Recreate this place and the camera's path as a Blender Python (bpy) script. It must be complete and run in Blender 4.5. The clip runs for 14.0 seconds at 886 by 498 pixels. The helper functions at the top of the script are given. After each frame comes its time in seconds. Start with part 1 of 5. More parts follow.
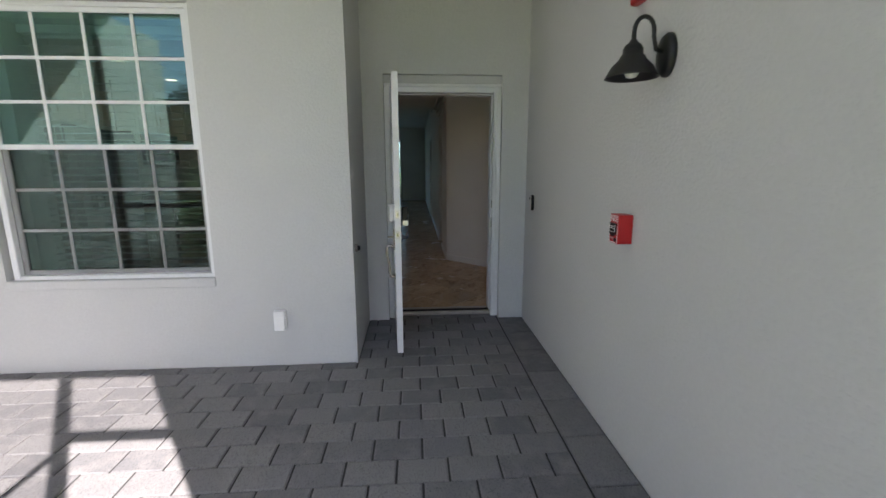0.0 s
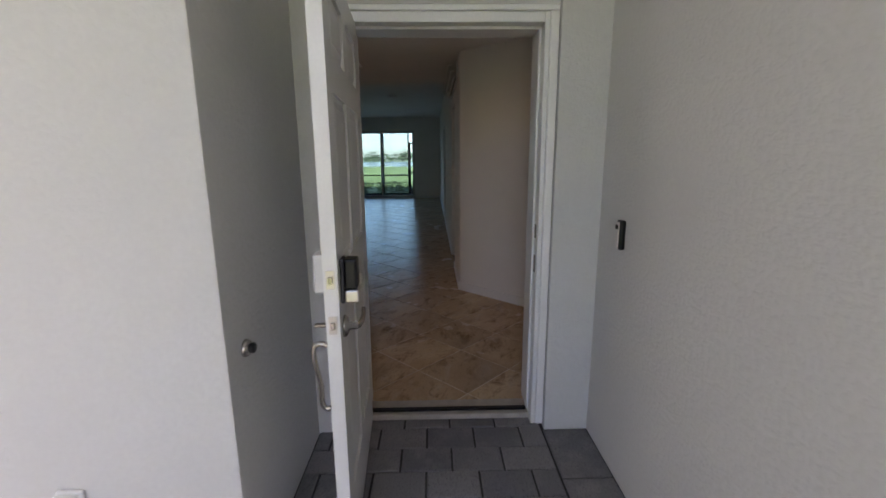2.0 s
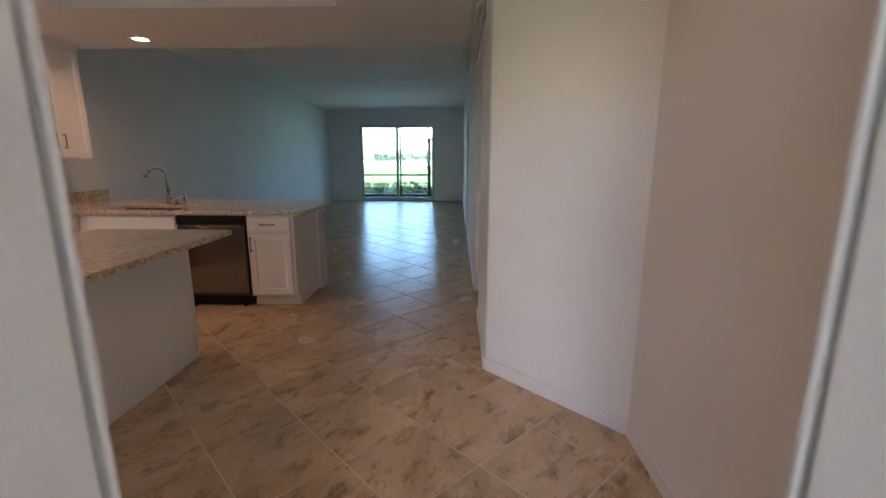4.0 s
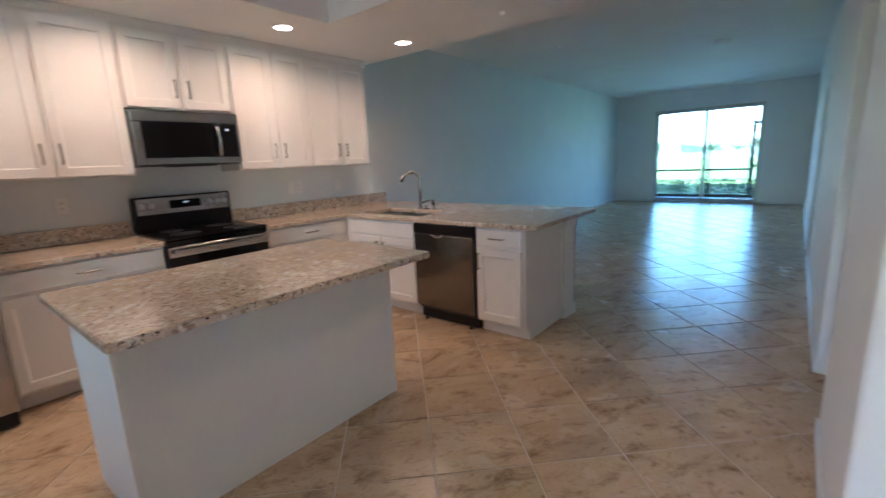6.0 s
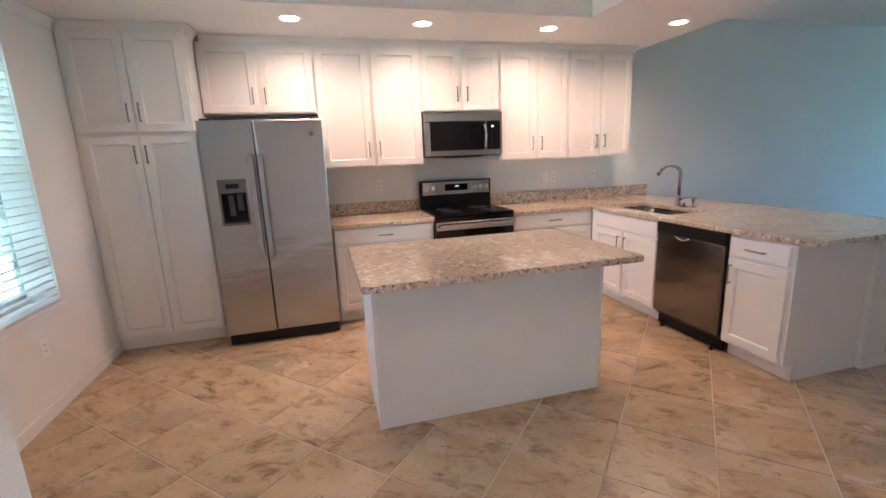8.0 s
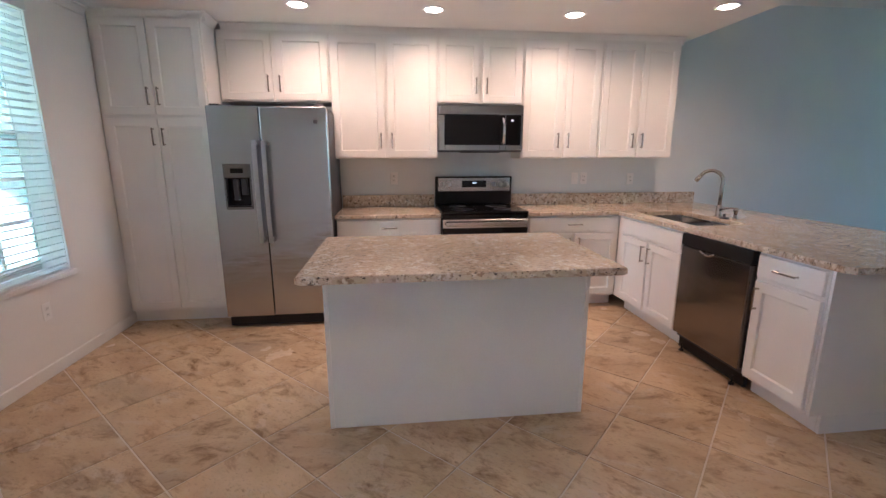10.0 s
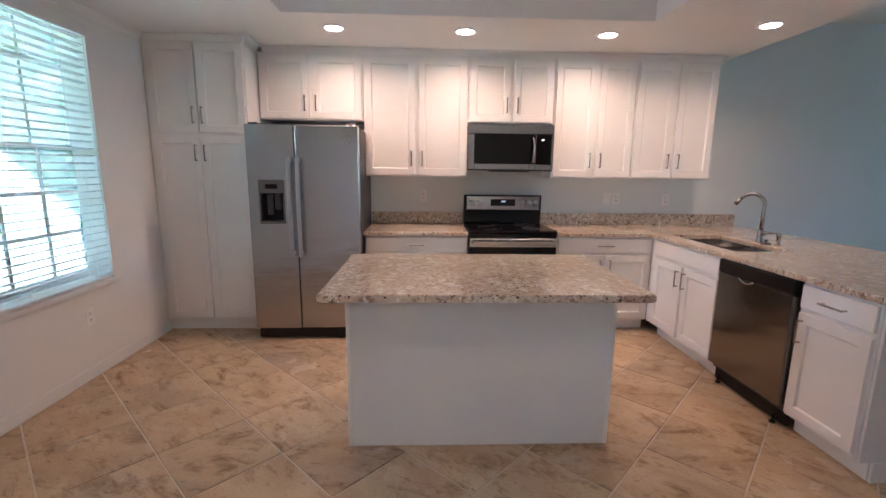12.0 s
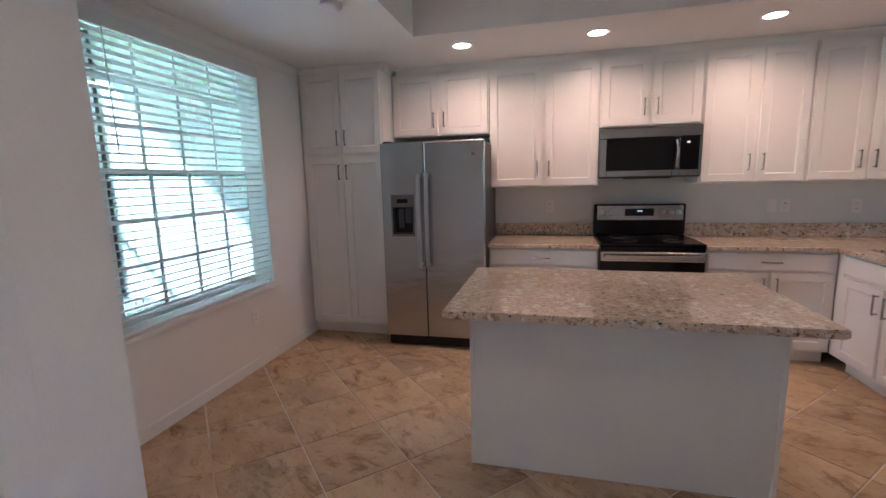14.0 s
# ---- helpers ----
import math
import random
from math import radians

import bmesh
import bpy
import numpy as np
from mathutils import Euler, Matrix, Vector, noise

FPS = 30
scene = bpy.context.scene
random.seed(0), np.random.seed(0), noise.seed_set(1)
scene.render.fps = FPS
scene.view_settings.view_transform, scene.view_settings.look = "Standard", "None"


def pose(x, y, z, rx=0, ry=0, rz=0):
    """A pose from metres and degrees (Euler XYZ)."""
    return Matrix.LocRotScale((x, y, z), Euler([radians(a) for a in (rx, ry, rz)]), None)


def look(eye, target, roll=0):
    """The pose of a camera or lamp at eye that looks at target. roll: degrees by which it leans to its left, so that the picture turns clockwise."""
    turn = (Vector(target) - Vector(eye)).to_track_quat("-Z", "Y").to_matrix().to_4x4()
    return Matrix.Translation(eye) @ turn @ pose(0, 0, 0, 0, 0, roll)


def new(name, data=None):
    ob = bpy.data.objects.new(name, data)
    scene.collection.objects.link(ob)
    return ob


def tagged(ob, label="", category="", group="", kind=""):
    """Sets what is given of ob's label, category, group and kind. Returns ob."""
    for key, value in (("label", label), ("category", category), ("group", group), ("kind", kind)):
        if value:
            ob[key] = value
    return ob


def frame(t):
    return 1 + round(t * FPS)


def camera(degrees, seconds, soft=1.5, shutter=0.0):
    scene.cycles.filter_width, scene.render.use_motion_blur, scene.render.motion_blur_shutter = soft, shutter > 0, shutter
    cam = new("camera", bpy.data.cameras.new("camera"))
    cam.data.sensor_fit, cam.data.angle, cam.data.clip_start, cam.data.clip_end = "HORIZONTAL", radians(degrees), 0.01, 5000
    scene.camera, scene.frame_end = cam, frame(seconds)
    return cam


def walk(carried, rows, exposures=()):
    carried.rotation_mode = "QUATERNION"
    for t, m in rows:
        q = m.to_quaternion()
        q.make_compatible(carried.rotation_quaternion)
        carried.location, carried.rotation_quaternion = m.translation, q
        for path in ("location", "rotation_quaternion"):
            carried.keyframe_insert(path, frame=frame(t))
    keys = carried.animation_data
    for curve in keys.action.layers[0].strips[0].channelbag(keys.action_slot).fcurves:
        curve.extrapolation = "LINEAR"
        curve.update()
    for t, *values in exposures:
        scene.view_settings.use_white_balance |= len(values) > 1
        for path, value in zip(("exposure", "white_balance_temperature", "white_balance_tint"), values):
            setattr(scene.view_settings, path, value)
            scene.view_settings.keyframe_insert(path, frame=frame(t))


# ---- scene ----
cam = camera(91.0, 14.0, soft=1.5, shutter=0.3)
PATH = [
    (0, (0.149, 0.256, 1.399), (0.278, 2.216, 1.022), -0.2),
    (0.5, (0.152, 0.686, 1.382), (0.236, 2.647, 0.999), -0.9),
    (1, (0.213, 1.147, 1.379), (0.236, 3.108, 0.982), -0.7),
    (1.5, (0.259, 1.606, 1.422), (0.298, 3.564, 1.017), -0.9),
    (2, (0.341, 2.076, 1.414), (0.385, 4.034, 1.007), -0.4),
    (2.5, (0.381, 2.571, 1.398), (0.412, 4.529, 0.992), 0.2),
    (4.8, (0.439, 4.575, 1.369), (0.151, 6.51, 0.953), -1.0),
    (5, (0.431, 4.685, 1.369), (0.015, 6.596, 0.955), -1.2),
    (5.5, (0.396, 4.96, 1.39), (-0.343, 6.774, 0.983), -0.9),
    (6, (0.431, 5.106, 1.38), (-0.808, 6.624, 0.979), -2.5),
    (6.5, (0.536, 5.227, 1.396), (-1.061, 6.358, 0.98), -0.8),
    (7, (0.649, 5.22, 1.426), (-1.088, 6.113, 0.995), -1.7),
    (7.5, (0.737, 5.171, 1.44), (-1.089, 5.863, 1.01), -2.1),
    (8, (0.754, 5.274, 1.447), (-1.134, 5.781, 1.024), -2.3),
    (8.2, (0.768, 5.351, 1.455), (-1.138, 5.789, 1.038), -1.8),
    (10.5, (0.679, 5.85, 1.381), (-1.265, 6.031, 0.95), 0.1),
    (11, (0.676, 5.859, 1.385), (-1.271, 5.982, 0.946), 0.5),
    (11.5, (0.675, 5.863, 1.407), (-1.279, 5.954, 0.989), 0.6),
    (12, (0.685, 5.851, 1.413), (-1.282, 5.929, 1.061), 0.7),
    (12.5, (0.694, 5.849, 1.413), (-1.278, 5.916, 1.084), 0.5),
    (13, (0.689, 5.847, 1.413), (-1.284, 5.873, 1.083), 0.2),
    (13.5, (0.676, 5.832, 1.436), (-1.278, 5.549, 1.113), -1.0),
    (14, (0.636, 5.837, 1.442), (-1.28, 5.357, 1.13), -1.4),
]
EXPOSURES = [(0.0, 2.15, 6400, 18), (0.5, 2.0, 6300, 21), (1.0, 2.05, 6450, 22), (1.5, 2.4, 6600, 26), (2.0, 2.6, 6700, 26), (2.6, 3.07, 6900, 27), (4.7, 4.79, 6200, 25), (5.5, 4.89, 5850, 17), (6.0, 5.14, 5300, 14), (6.5, 5.34, 5400, 20), (7.0, 5.49, 5500, 22), (7.5, 5.79, 5500, 20), (8.3, 5.79, 5500, 20), (10.5, 5.44, 5300, 19), (11.0, 5.44, 5300, 19), (13.4, 5.22, 5270, 20), (14.0, 4.90, 5300, 21)]
walk(cam, [(t, look(eye, target, roll)) for t, eye, target, roll in PATH], EXPOSURES)

# ---- world, sun, lamps ----
SUN_WAY = Vector((-0.583, 0.825, -0.825)).normalized()
world = bpy.data.worlds.new("sky")
scene.world = world
world.use_nodes = True
_wn = world.node_tree.nodes
_sky = _wn.new("ShaderNodeTexSky")
_sky.sky_type, _sky.sun_disc = "NISHITA", False
_sky.sun_elevation = math.asin(-SUN_WAY.z)
_sky.sun_rotation = math.atan2(-SUN_WAY.x, -SUN_WAY.y)
world.node_tree.links.new(_sky.outputs[0], _wn["Background"].inputs[0])
_wn["Background"].inputs[1].default_value = 0.115
_sd = bpy.data.lights.new("sun", "SUN")
_sd.energy, _sd.angle, _sd.color = 5.0, radians(0.53), (1.0, 0.95, 0.88)
_so = new("sun", _sd)
_so.matrix_world = Matrix.Translation((0, 0, 30)) @ SUN_WAY.to_track_quat("-Z", "Y").to_matrix().to_4x4()

CAN_POWER = 0.215
SKY_THROUGH = [("slider_skylight", (-1.495, 18.16, 1.25), (90, 0, 180), 2.2, 2.2, 0.37, (0.42, 0.80, 0.98)),
               ("window_skylight", (-1.81, 3.605, 1.47), (90, 0, 0), 1.25, 1.6, 0.11, (0.97, 0.97, 1.0))]
for _name, _at, _turn, _w, _h, _power, _tone in SKY_THROUGH:
    _ad = bpy.data.lights.new(_name, "AREA")
    _ad.shape, _ad.size, _ad.size_y, _ad.energy, _ad.color, _ad.spread = "RECTANGLE", _w, _h, _power, _tone, radians(110)
    new(_name, _ad).matrix_world = pose(*_at, *_turn)

CANS = [(-2.81, 5.16), (-2.82, 6.14), (-2.82, 7.23), (-2.51, 8.26), (0.35, 5.50)]

# ---- materials ----
def nodes_of(name):
    m = bpy.data.materials.new(name)
    m.use_nodes = True
    nt = m.node_tree
    return m, nt, nt.nodes["Principled BSDF"]


def mixed(nt, fac, a, b):
    n = nt.nodes.new("ShaderNodeMix")
    n.data_type = "RGBA"
    nt.links.new(fac, n.inputs[0])
    for sock, v in ((n.inputs[6], a), (n.inputs[7], b)):
        if isinstance(v, tuple):
            sock.default_value = (*v, 1)
        else:
            nt.links.new(v, sock)
    return n.outputs[2]


def coords(nt, stretch=(1, 1, 1), piece=""):
    """Object coordinates, shifted piece by piece where pieces must differ."""
    tc = nt.nodes.new("ShaderNodeTexCoord")
    mp = nt.nodes.new("ShaderNodeMapping")
    mp.inputs["Scale"].default_value = stretch
    src = tc.outputs["Object"]
    if piece:
        if piece == "object":
            rnd = nt.nodes.new("ShaderNodeObjectInfo").outputs["Random"]
        else:
            rnd = nt.nodes.new("ShaderNodeNewGeometry").outputs["Random Per Island"]
        mul = nt.nodes.new("ShaderNodeMath")
        mul.operation = "MULTIPLY"
        mul.inputs[1].default_value = 37.0
        nt.links.new(rnd, mul.inputs[0])
        add = nt.nodes.new("ShaderNodeVectorMath")
        nt.links.new(src, add.inputs[0])
        nt.links.new(mul.outputs[0], add.inputs[1])
        src = add.outputs[0]
        nt.links.new(src, mp.inputs[0])
        return mp.outputs[0], rnd
    nt.links.new(src, mp.inputs[0])
    return mp.outputs[0], None


def noise_of(nt, vec, scale, detail=4.0, rough=0.55):
    n = nt.nodes.new("ShaderNodeTexNoise")
    n.inputs["Scale"].default_value, n.inputs["Detail"].default_value, n.inputs["Roughness"].default_value = scale, detail, rough
    nt.links.new(vec, n.inputs["Vector"])
    return n.outputs[0]


def ramp(nt, fac, lo, hi):
    n = nt.nodes.new("ShaderNodeMapRange")
    n.inputs[1].default_value, n.inputs[2].default_value = lo, hi
    nt.links.new(fac, n.inputs[0])
    return n.outputs[0]


def bumped(nt, bsdf, height, strength, distance):
    b = nt.nodes.new("ShaderNodeBump")
    b.inputs["Strength"].default_value, b.inputs["Distance"].default_value = strength, distance
    nt.links.new(height, b.inputs["Height"])
    nt.links.new(b.outputs[0], bsdf.inputs["Normal"])


def paint(name, base, rough=0.5, metal=0.0, var=0.06, scale=3.0, bump=0.0, bscale=80.0, stretch=(1, 1, 1), coat=0.0, piece="", spec=0.5):
    """A surface with stains at a large and grain at a small scale."""
    m, nt, p = nodes_of(name)
    v, rnd = coords(nt, stretch, piece)
    dark = tuple(c * (1 - var * 1.6) for c in base)
    light = tuple(min(1.0, c * (1 + var)) for c in base)
    big = mixed(nt, ramp(nt, noise_of(nt, v, scale, 5), 0.3, 0.7), dark, light)
    fine = noise_of(nt, v, bscale, 3)
    c = mixed(nt, ramp(nt, fine, 0.2, 1.6), big, tuple(x * 0.85 for x in base))
    nt.links.new(c, p.inputs["Base Color"])
    p.inputs["Metallic"].default_value = metal
    r = nt.nodes.new("ShaderNodeMapRange")
    r.inputs[3].default_value, r.inputs[4].default_value = max(0.02, rough - 0.06), min(1.0, rough + 0.06)
    nt.links.new(noise_of(nt, v, scale * 4, 4), r.inputs[0])
    nt.links.new(r.outputs[0], p.inputs["Roughness"])
    p.inputs["Coat Weight"].default_value = coat
    p.inputs["Specular IOR Level"].default_value = spec
    if bump:
        bumped(nt, p, fine, bump, 0.003)
    return m


def stucco_mat(name, base):
    m, nt, p = nodes_of(name)
    v, _ = coords(nt)
    a = noise_of(nt, v, 55, 5, 0.6)
    b = noise_of(nt, v, 16, 3)
    c = mixed(nt, ramp(nt, noise_of(nt, v, 1.3, 4), 0.3, 0.7), tuple(x * 0.94 for x in base), base)
    c = mixed(nt, ramp(nt, a, 0.35, 0.9), c, tuple(x * 0.9 for x in base))
    nt.links.new(c, p.inputs["Base Color"])
    p.inputs["Roughness"].default_value = 0.85
    add = nt.nodes.new("ShaderNodeMath")
    add.operation = "ADD"
    nt.links.new(ramp(nt, a, 0.42, 0.6), add.inputs[0])
    nt.links.new(b, add.inputs[1])
    bumped(nt, p, add.outputs[0], 0.36, 0.0032)
    return m


def granite_mat():
    m, nt, p = nodes_of("granite")
    v, _ = coords(nt)
    s, _ = coords(nt, (2.5, 1.0, 1.0))
    c = mixed(nt, ramp(nt, noise_of(nt, v, 6, 5, 0.6), 0.35, 0.68), (0.63, 0.53, 0.415), (0.51, 0.405, 0.30))
    c = mixed(nt, ramp(nt, noise_of(nt, v, 24, 5, 0.7), 0.52, 0.60), c, (0.76, 0.69, 0.59))
    c = mixed(nt, ramp(nt, noise_of(nt, s, 30, 4, 0.65), 0.56, 0.61), c, (0.33, 0.235, 0.165))
    c = mixed(nt, ramp(nt, noise_of(nt, s, 28, 5, 0.75), 0.595, 0.63), c, (0.10, 0.075, 0.06))
    w, _ = coords(nt, (2.4, 1.0, 1.6))
    c = mixed(nt, ramp(nt, noise_of(nt, w, 48, 2, 0.5), 0.64, 0.67), c, (0.03, 0.025, 0.022))
    nt.links.new(c, p.inputs["Base Color"])
    p.inputs["Roughness"].default_value = 0.13
    p.inputs["Coat Weight"].default_value = 0.3
    p.inputs["Coat Roughness"].default_value = 0.05
    return m


def tile_mat(name, piece):
    m, nt, p = nodes_of(name)
    v, rnd = coords(nt, (1, 1, 1), piece)
    q = nt.nodes.new("ShaderNodeMath")
    q.operation = "MULTIPLY"
    q.inputs[1].default_value = 0.9
    nt.links.new(rnd, q.inputs[0])
    turn = nt.nodes.new("ShaderNodeVectorRotate")
    turn.rotation_type = "Z_AXIS"
    nt.links.new(v, turn.inputs["Vector"])
    nt.links.new(q.outputs[0], turn.inputs["Angle"])
    mp = nt.nodes.new("ShaderNodeMapping")
    mp.inputs["Scale"].default_value = (1.7, 0.8, 1.0)
    nt.links.new(turn.outputs[0], mp.inputs[0])
    s = mp.outputs[0]

    def cloud(scale, detail, rough, twist):
        n = nt.nodes.new("ShaderNodeTexNoise")
        for key, val in (("Scale", scale), ("Detail", detail), ("Roughness", rough), ("Distortion", twist)):
            n.inputs[key].default_value = val
        nt.links.new(s, n.inputs["Vector"])
        return n.outputs[0]

    c = mixed(nt, ramp(nt, cloud(2.4, 6, 0.62, 0.6), 0.32, 0.70), (0.61, 0.460, 0.295), (0.46, 0.325, 0.198))
    c = mixed(nt, ramp(nt, cloud(5.0, 8, 0.72, 0.5), 0.52, 0.68), c, (0.235, 0.150, 0.080))
    c = mixed(nt, ramp(nt, cloud(6.5, 6, 0.62, 0.4), 0.55, 0.78), c, (0.58, 0.47, 0.35))
    c = mixed(nt, ramp(nt, cloud(1.3, 3, 0.5, 0.2), 0.55, 0.80), c, (0.38, 0.30, 0.22))
    c = mixed(nt, ramp(nt, cloud(14, 5, 0.7, 0.3), 0.58, 0.72), c, (0.25, 0.165, 0.095))
    c = mixed(nt, ramp(nt, cloud(60, 3, 0.6, 0.0), 0.55, 0.95), c, (0.24, 0.18, 0.13))
    hs = nt.nodes.new("ShaderNodeHueSaturation")
    val = nt.nodes.new("ShaderNodeMapRange")
    val.inputs[3].default_value, val.inputs[4].default_value = 0.92, 1.08
    nt.links.new(rnd, val.inputs[0])
    nt.links.new(val.outputs[0], hs.inputs["Value"])
    nt.links.new(c, hs.inputs["Color"])
    nt.links.new(hs.outputs[0], p.inputs["Base Color"])
    r = nt.nodes.new("ShaderNodeMapRange")
    r.inputs[3].default_value, r.inputs[4].default_value = 0.22, 0.30
    nt.links.new(noise_of(nt, v, 3, 3), r.inputs[0])
    nt.links.new(r.outputs[0], p.inputs["Roughness"])
    p.inputs["Specular IOR Level"].default_value = 0.34
    bumped(nt, p, noise_of(nt, v, 9, 3), 0.10, 0.002)
    return m


def paver_mat(name, piece):
    m, nt, p = nodes_of(name)
    v, rnd = coords(nt, (1, 1, 1), piece)
    c = mixed(nt, rnd, (0.150, 0.147, 0.153), (0.235, 0.228, 0.228))
    c = mixed(nt, ramp(nt, noise_of(nt, v, 9, 5, 0.6), 0.45, 0.75), c, (0.235, 0.225, 0.22))
    c = mixed(nt, ramp(nt, noise_of(nt, v, 140, 3, 0.6), 0.5, 0.8), c, (0.06, 0.06, 0.062))
    nt.links.new(c, p.inputs["Base Color"])
    p.inputs["Roughness"].default_value = 0.8
    bumped(nt, p, noise_of(nt, v, 70, 5, 0.65), 0.6, 0.004)
    return m


def steel_mat(name, base, rough, stretch):
    m, nt, p = nodes_of(name)
    v, _ = coords(nt, stretch)
    c = mixed(nt, noise_of(nt, v, 9, 4), tuple(x * 0.93 for x in base), base)
    nt.links.new(c, p.inputs["Base Color"])
    p.inputs["Metallic"].default_value = 1.0
    p.inputs["Anisotropic"].default_value = 0.55
    r = nt.nodes.new("ShaderNodeMapRange")
    r.inputs[3].default_value, r.inputs[4].default_value = rough - 0.005, rough + 0.01
    nt.links.new(noise_of(nt, v, 14, 5), r.inputs[0])
    nt.links.new(r.outputs[0], p.inputs["Roughness"])
    w, _ = coords(nt, (1.2, 1.2, 3.5))
    bumped(nt, p, noise_of(nt, w, 2.6, 2, 0.4), 0.35, 0.012)
    return m


def glass_mat(name, tint, most=0.85, least=0.05, coat=(1.0, 1.0, 1.0)):
    m, nt, p = nodes_of(name)
    nt.nodes.remove(p)
    tr = nt.nodes.new("ShaderNodeBsdfTransparent")
    tr.inputs[0].default_value = (*tint, 1)
    gl = nt.nodes.new("ShaderNodeBsdfGlossy")
    gl.inputs[0].default_value = (*coat, 1)
    gl.inputs["Roughness"].default_value = 0.01
    lw = nt.nodes.new("ShaderNodeLayerWeight")
    lw.inputs[0].default_value = 0.5
    pw = nt.nodes.new("ShaderNodeMath")
    pw.operation = "POWER"
    pw.inputs[1].default_value = 4.0
    nt.links.new(lw.outputs["Facing"], pw.inputs[0])
    rg = nt.nodes.new("ShaderNodeMapRange")
    rg.inputs[3].default_value, rg.inputs[4].default_value = least, most
    nt.links.new(pw.outputs[0], rg.inputs[0])
    mx = nt.nodes.new("ShaderNodeMixShader")
    nt.links.new(rg.outputs[0], mx.inputs[0])
    nt.links.new(tr.outputs[0], mx.inputs[1])
    nt.links.new(gl.outputs[0], mx.inputs[2])
    nt.links.new(mx.outputs[0], nt.nodes["Material Output"].inputs[0])
    return m


def glow_mat(name, color, strength):
    m, nt, p = nodes_of(name)
    p.inputs["Base Color"].default_value = (0.8, 0.8, 0.8, 1)
    p.inputs["Emission Color"].default_value = (*color, 1)
    p.inputs["Emission Strength"].default_value = strength
    return m


def leaf_mat(name, a, b):
    m, nt, p = nodes_of(name)
    isl = nt.nodes.new("ShaderNodeNewGeometry").outputs["Random Per Island"]
    nt.links.new(mixed(nt, isl, a, b), p.inputs["Base Color"])
    p.inputs["Roughness"].default_value = 0.75
    return m


def screen_mat():
    m, nt, p = nodes_of("insect_screen")
    nt.nodes.remove(p)
    tr = nt.nodes.new("ShaderNodeBsdfTransparent")
    df = nt.nodes.new("ShaderNodeBsdfDiffuse")
    df.inputs[0].default_value = (0.03, 0.03, 0.03, 1)
    mx = nt.nodes.new("ShaderNodeMixShader")
    mx.inputs[0].default_value = 0.22
    nt.links.new(tr.outputs[0], mx.inputs[1])
    nt.links.new(df.outputs[0], mx.inputs[2])
    nt.links.new(mx.outputs[0], nt.nodes["Material Output"].inputs[0])
    return m


STUCCO = stucco_mat("grey_stucco", (0.60, 0.60, 0.585))
WALL = paint("wall_paint", (0.82, 0.81, 0.79), 0.7, var=0.03, scale=1.5, bump=0.12, bscale=160)
# white wall paint with the slider's blue daylight mixed into its colour
DAYLITWALL = paint("wall_paint_blue_daylight", (0.74, 0.785, 0.79), 0.65, var=0.03, scale=1.5, bump=0.12, bscale=160)
CEIL = paint("ceiling_paint", (0.88, 0.87, 0.85), 0.8, var=0.03, scale=1.2, bump=0.25, bscale=120)
TRIM = paint("trim_paint", (0.80, 0.80, 0.79), 0.4, var=0.02, scale=4)
CAB = paint("cabinet_paint", (0.83, 0.815, 0.79), 0.38, var=0.025, scale=3, bump=0.03, bscale=200)
PANEL = paint("island_panel_paint", (0.80, 0.81, 0.79), 0.5, var=0.02, scale=2, bump=0.04, bscale=150)
DOORP = paint("door_paint", (0.70, 0.70, 0.69), 0.35, var=0.03, scale=3, bump=0.05, bscale=120)
VINYL = paint("white_vinyl", (0.78, 0.79, 0.79), 0.35, var=0.03, scale=5)
SLATP = paint("blind_slat_vinyl", (0.75, 0.765, 0.77), 0.45, var=0.02, scale=6)
GRANITE = granite_mat()
TILE, TILE_FAR = tile_mat("floor_tile", "object"), tile_mat("floor_tile_far", "island")
GROUT = paint("grout", (0.64, 0.54, 0.42), 0.85, var=0.1, scale=6, bump=0.2)
PAVER, PAVER_FAR = paver_mat("paver", "object"), paver_mat("paver_far", "island")
SAND = paint("joint_sand", (0.045, 0.043, 0.042), 0.95, var=0.2, scale=20, bump=0.5)
STEEL = steel_mat("stainless_steel", (0.46, 0.46, 0.465), 0.24, (30, 30, 0.2))
STEELH = steel_mat("stainless_steel_across", (0.49, 0.48, 0.47), 0.24, (0.6, 0.6, 60))
# dark dispenser steel; for the dishwasher, the floor's brown reflection set as colour
STEELD = steel_mat("dark_and_floor_reflection_steel", (0.21, 0.20, 0.195), 0.20, (30, 30, 0.2))
HANDLE = steel_mat("brushed_handle_steel", (0.46, 0.46, 0.46), 0.36, (30, 30, 0.4))
KNOB = steel_mat("knob_steel", (0.68, 0.66, 0.63), 0.34, (6, 6, 6))
CHROME = steel_mat("satin_nickel", (0.40, 0.37, 0.34), 0.26, (4, 4, 4))
SINKM = steel_mat("sink_steel", (0.17, 0.16, 0.145), 0.26, (8, 8, 8))
BLACK = paint("black_plastic", (0.012, 0.012, 0.013), 0.35, var=0.2, scale=8, spec=0.25)
BLACKGLASS = paint("black_glass", (0.006, 0.006, 0.007), 0.06, var=0.1, scale=2, spec=0.3)
DARKGREY = paint("dark_grey_metal", (0.05, 0.05, 0.055), 0.45, var=0.15, scale=6)
BRONZE = paint("bronze_aluminium", (0.022, 0.021, 0.02), 0.4, metal=0.3, var=0.1, scale=6)
IRON = paint("black_iron", (0.010, 0.010, 0.011), 0.4, var=0.2, scale=12, bump=0.1)
RED = paint("red_enamel", (0.52, 0.018, 0.02), 0.35, var=0.08, scale=20)
WHITE = paint("white_plastic", (0.86, 0.86, 0.85), 0.4, var=0.03, scale=10)
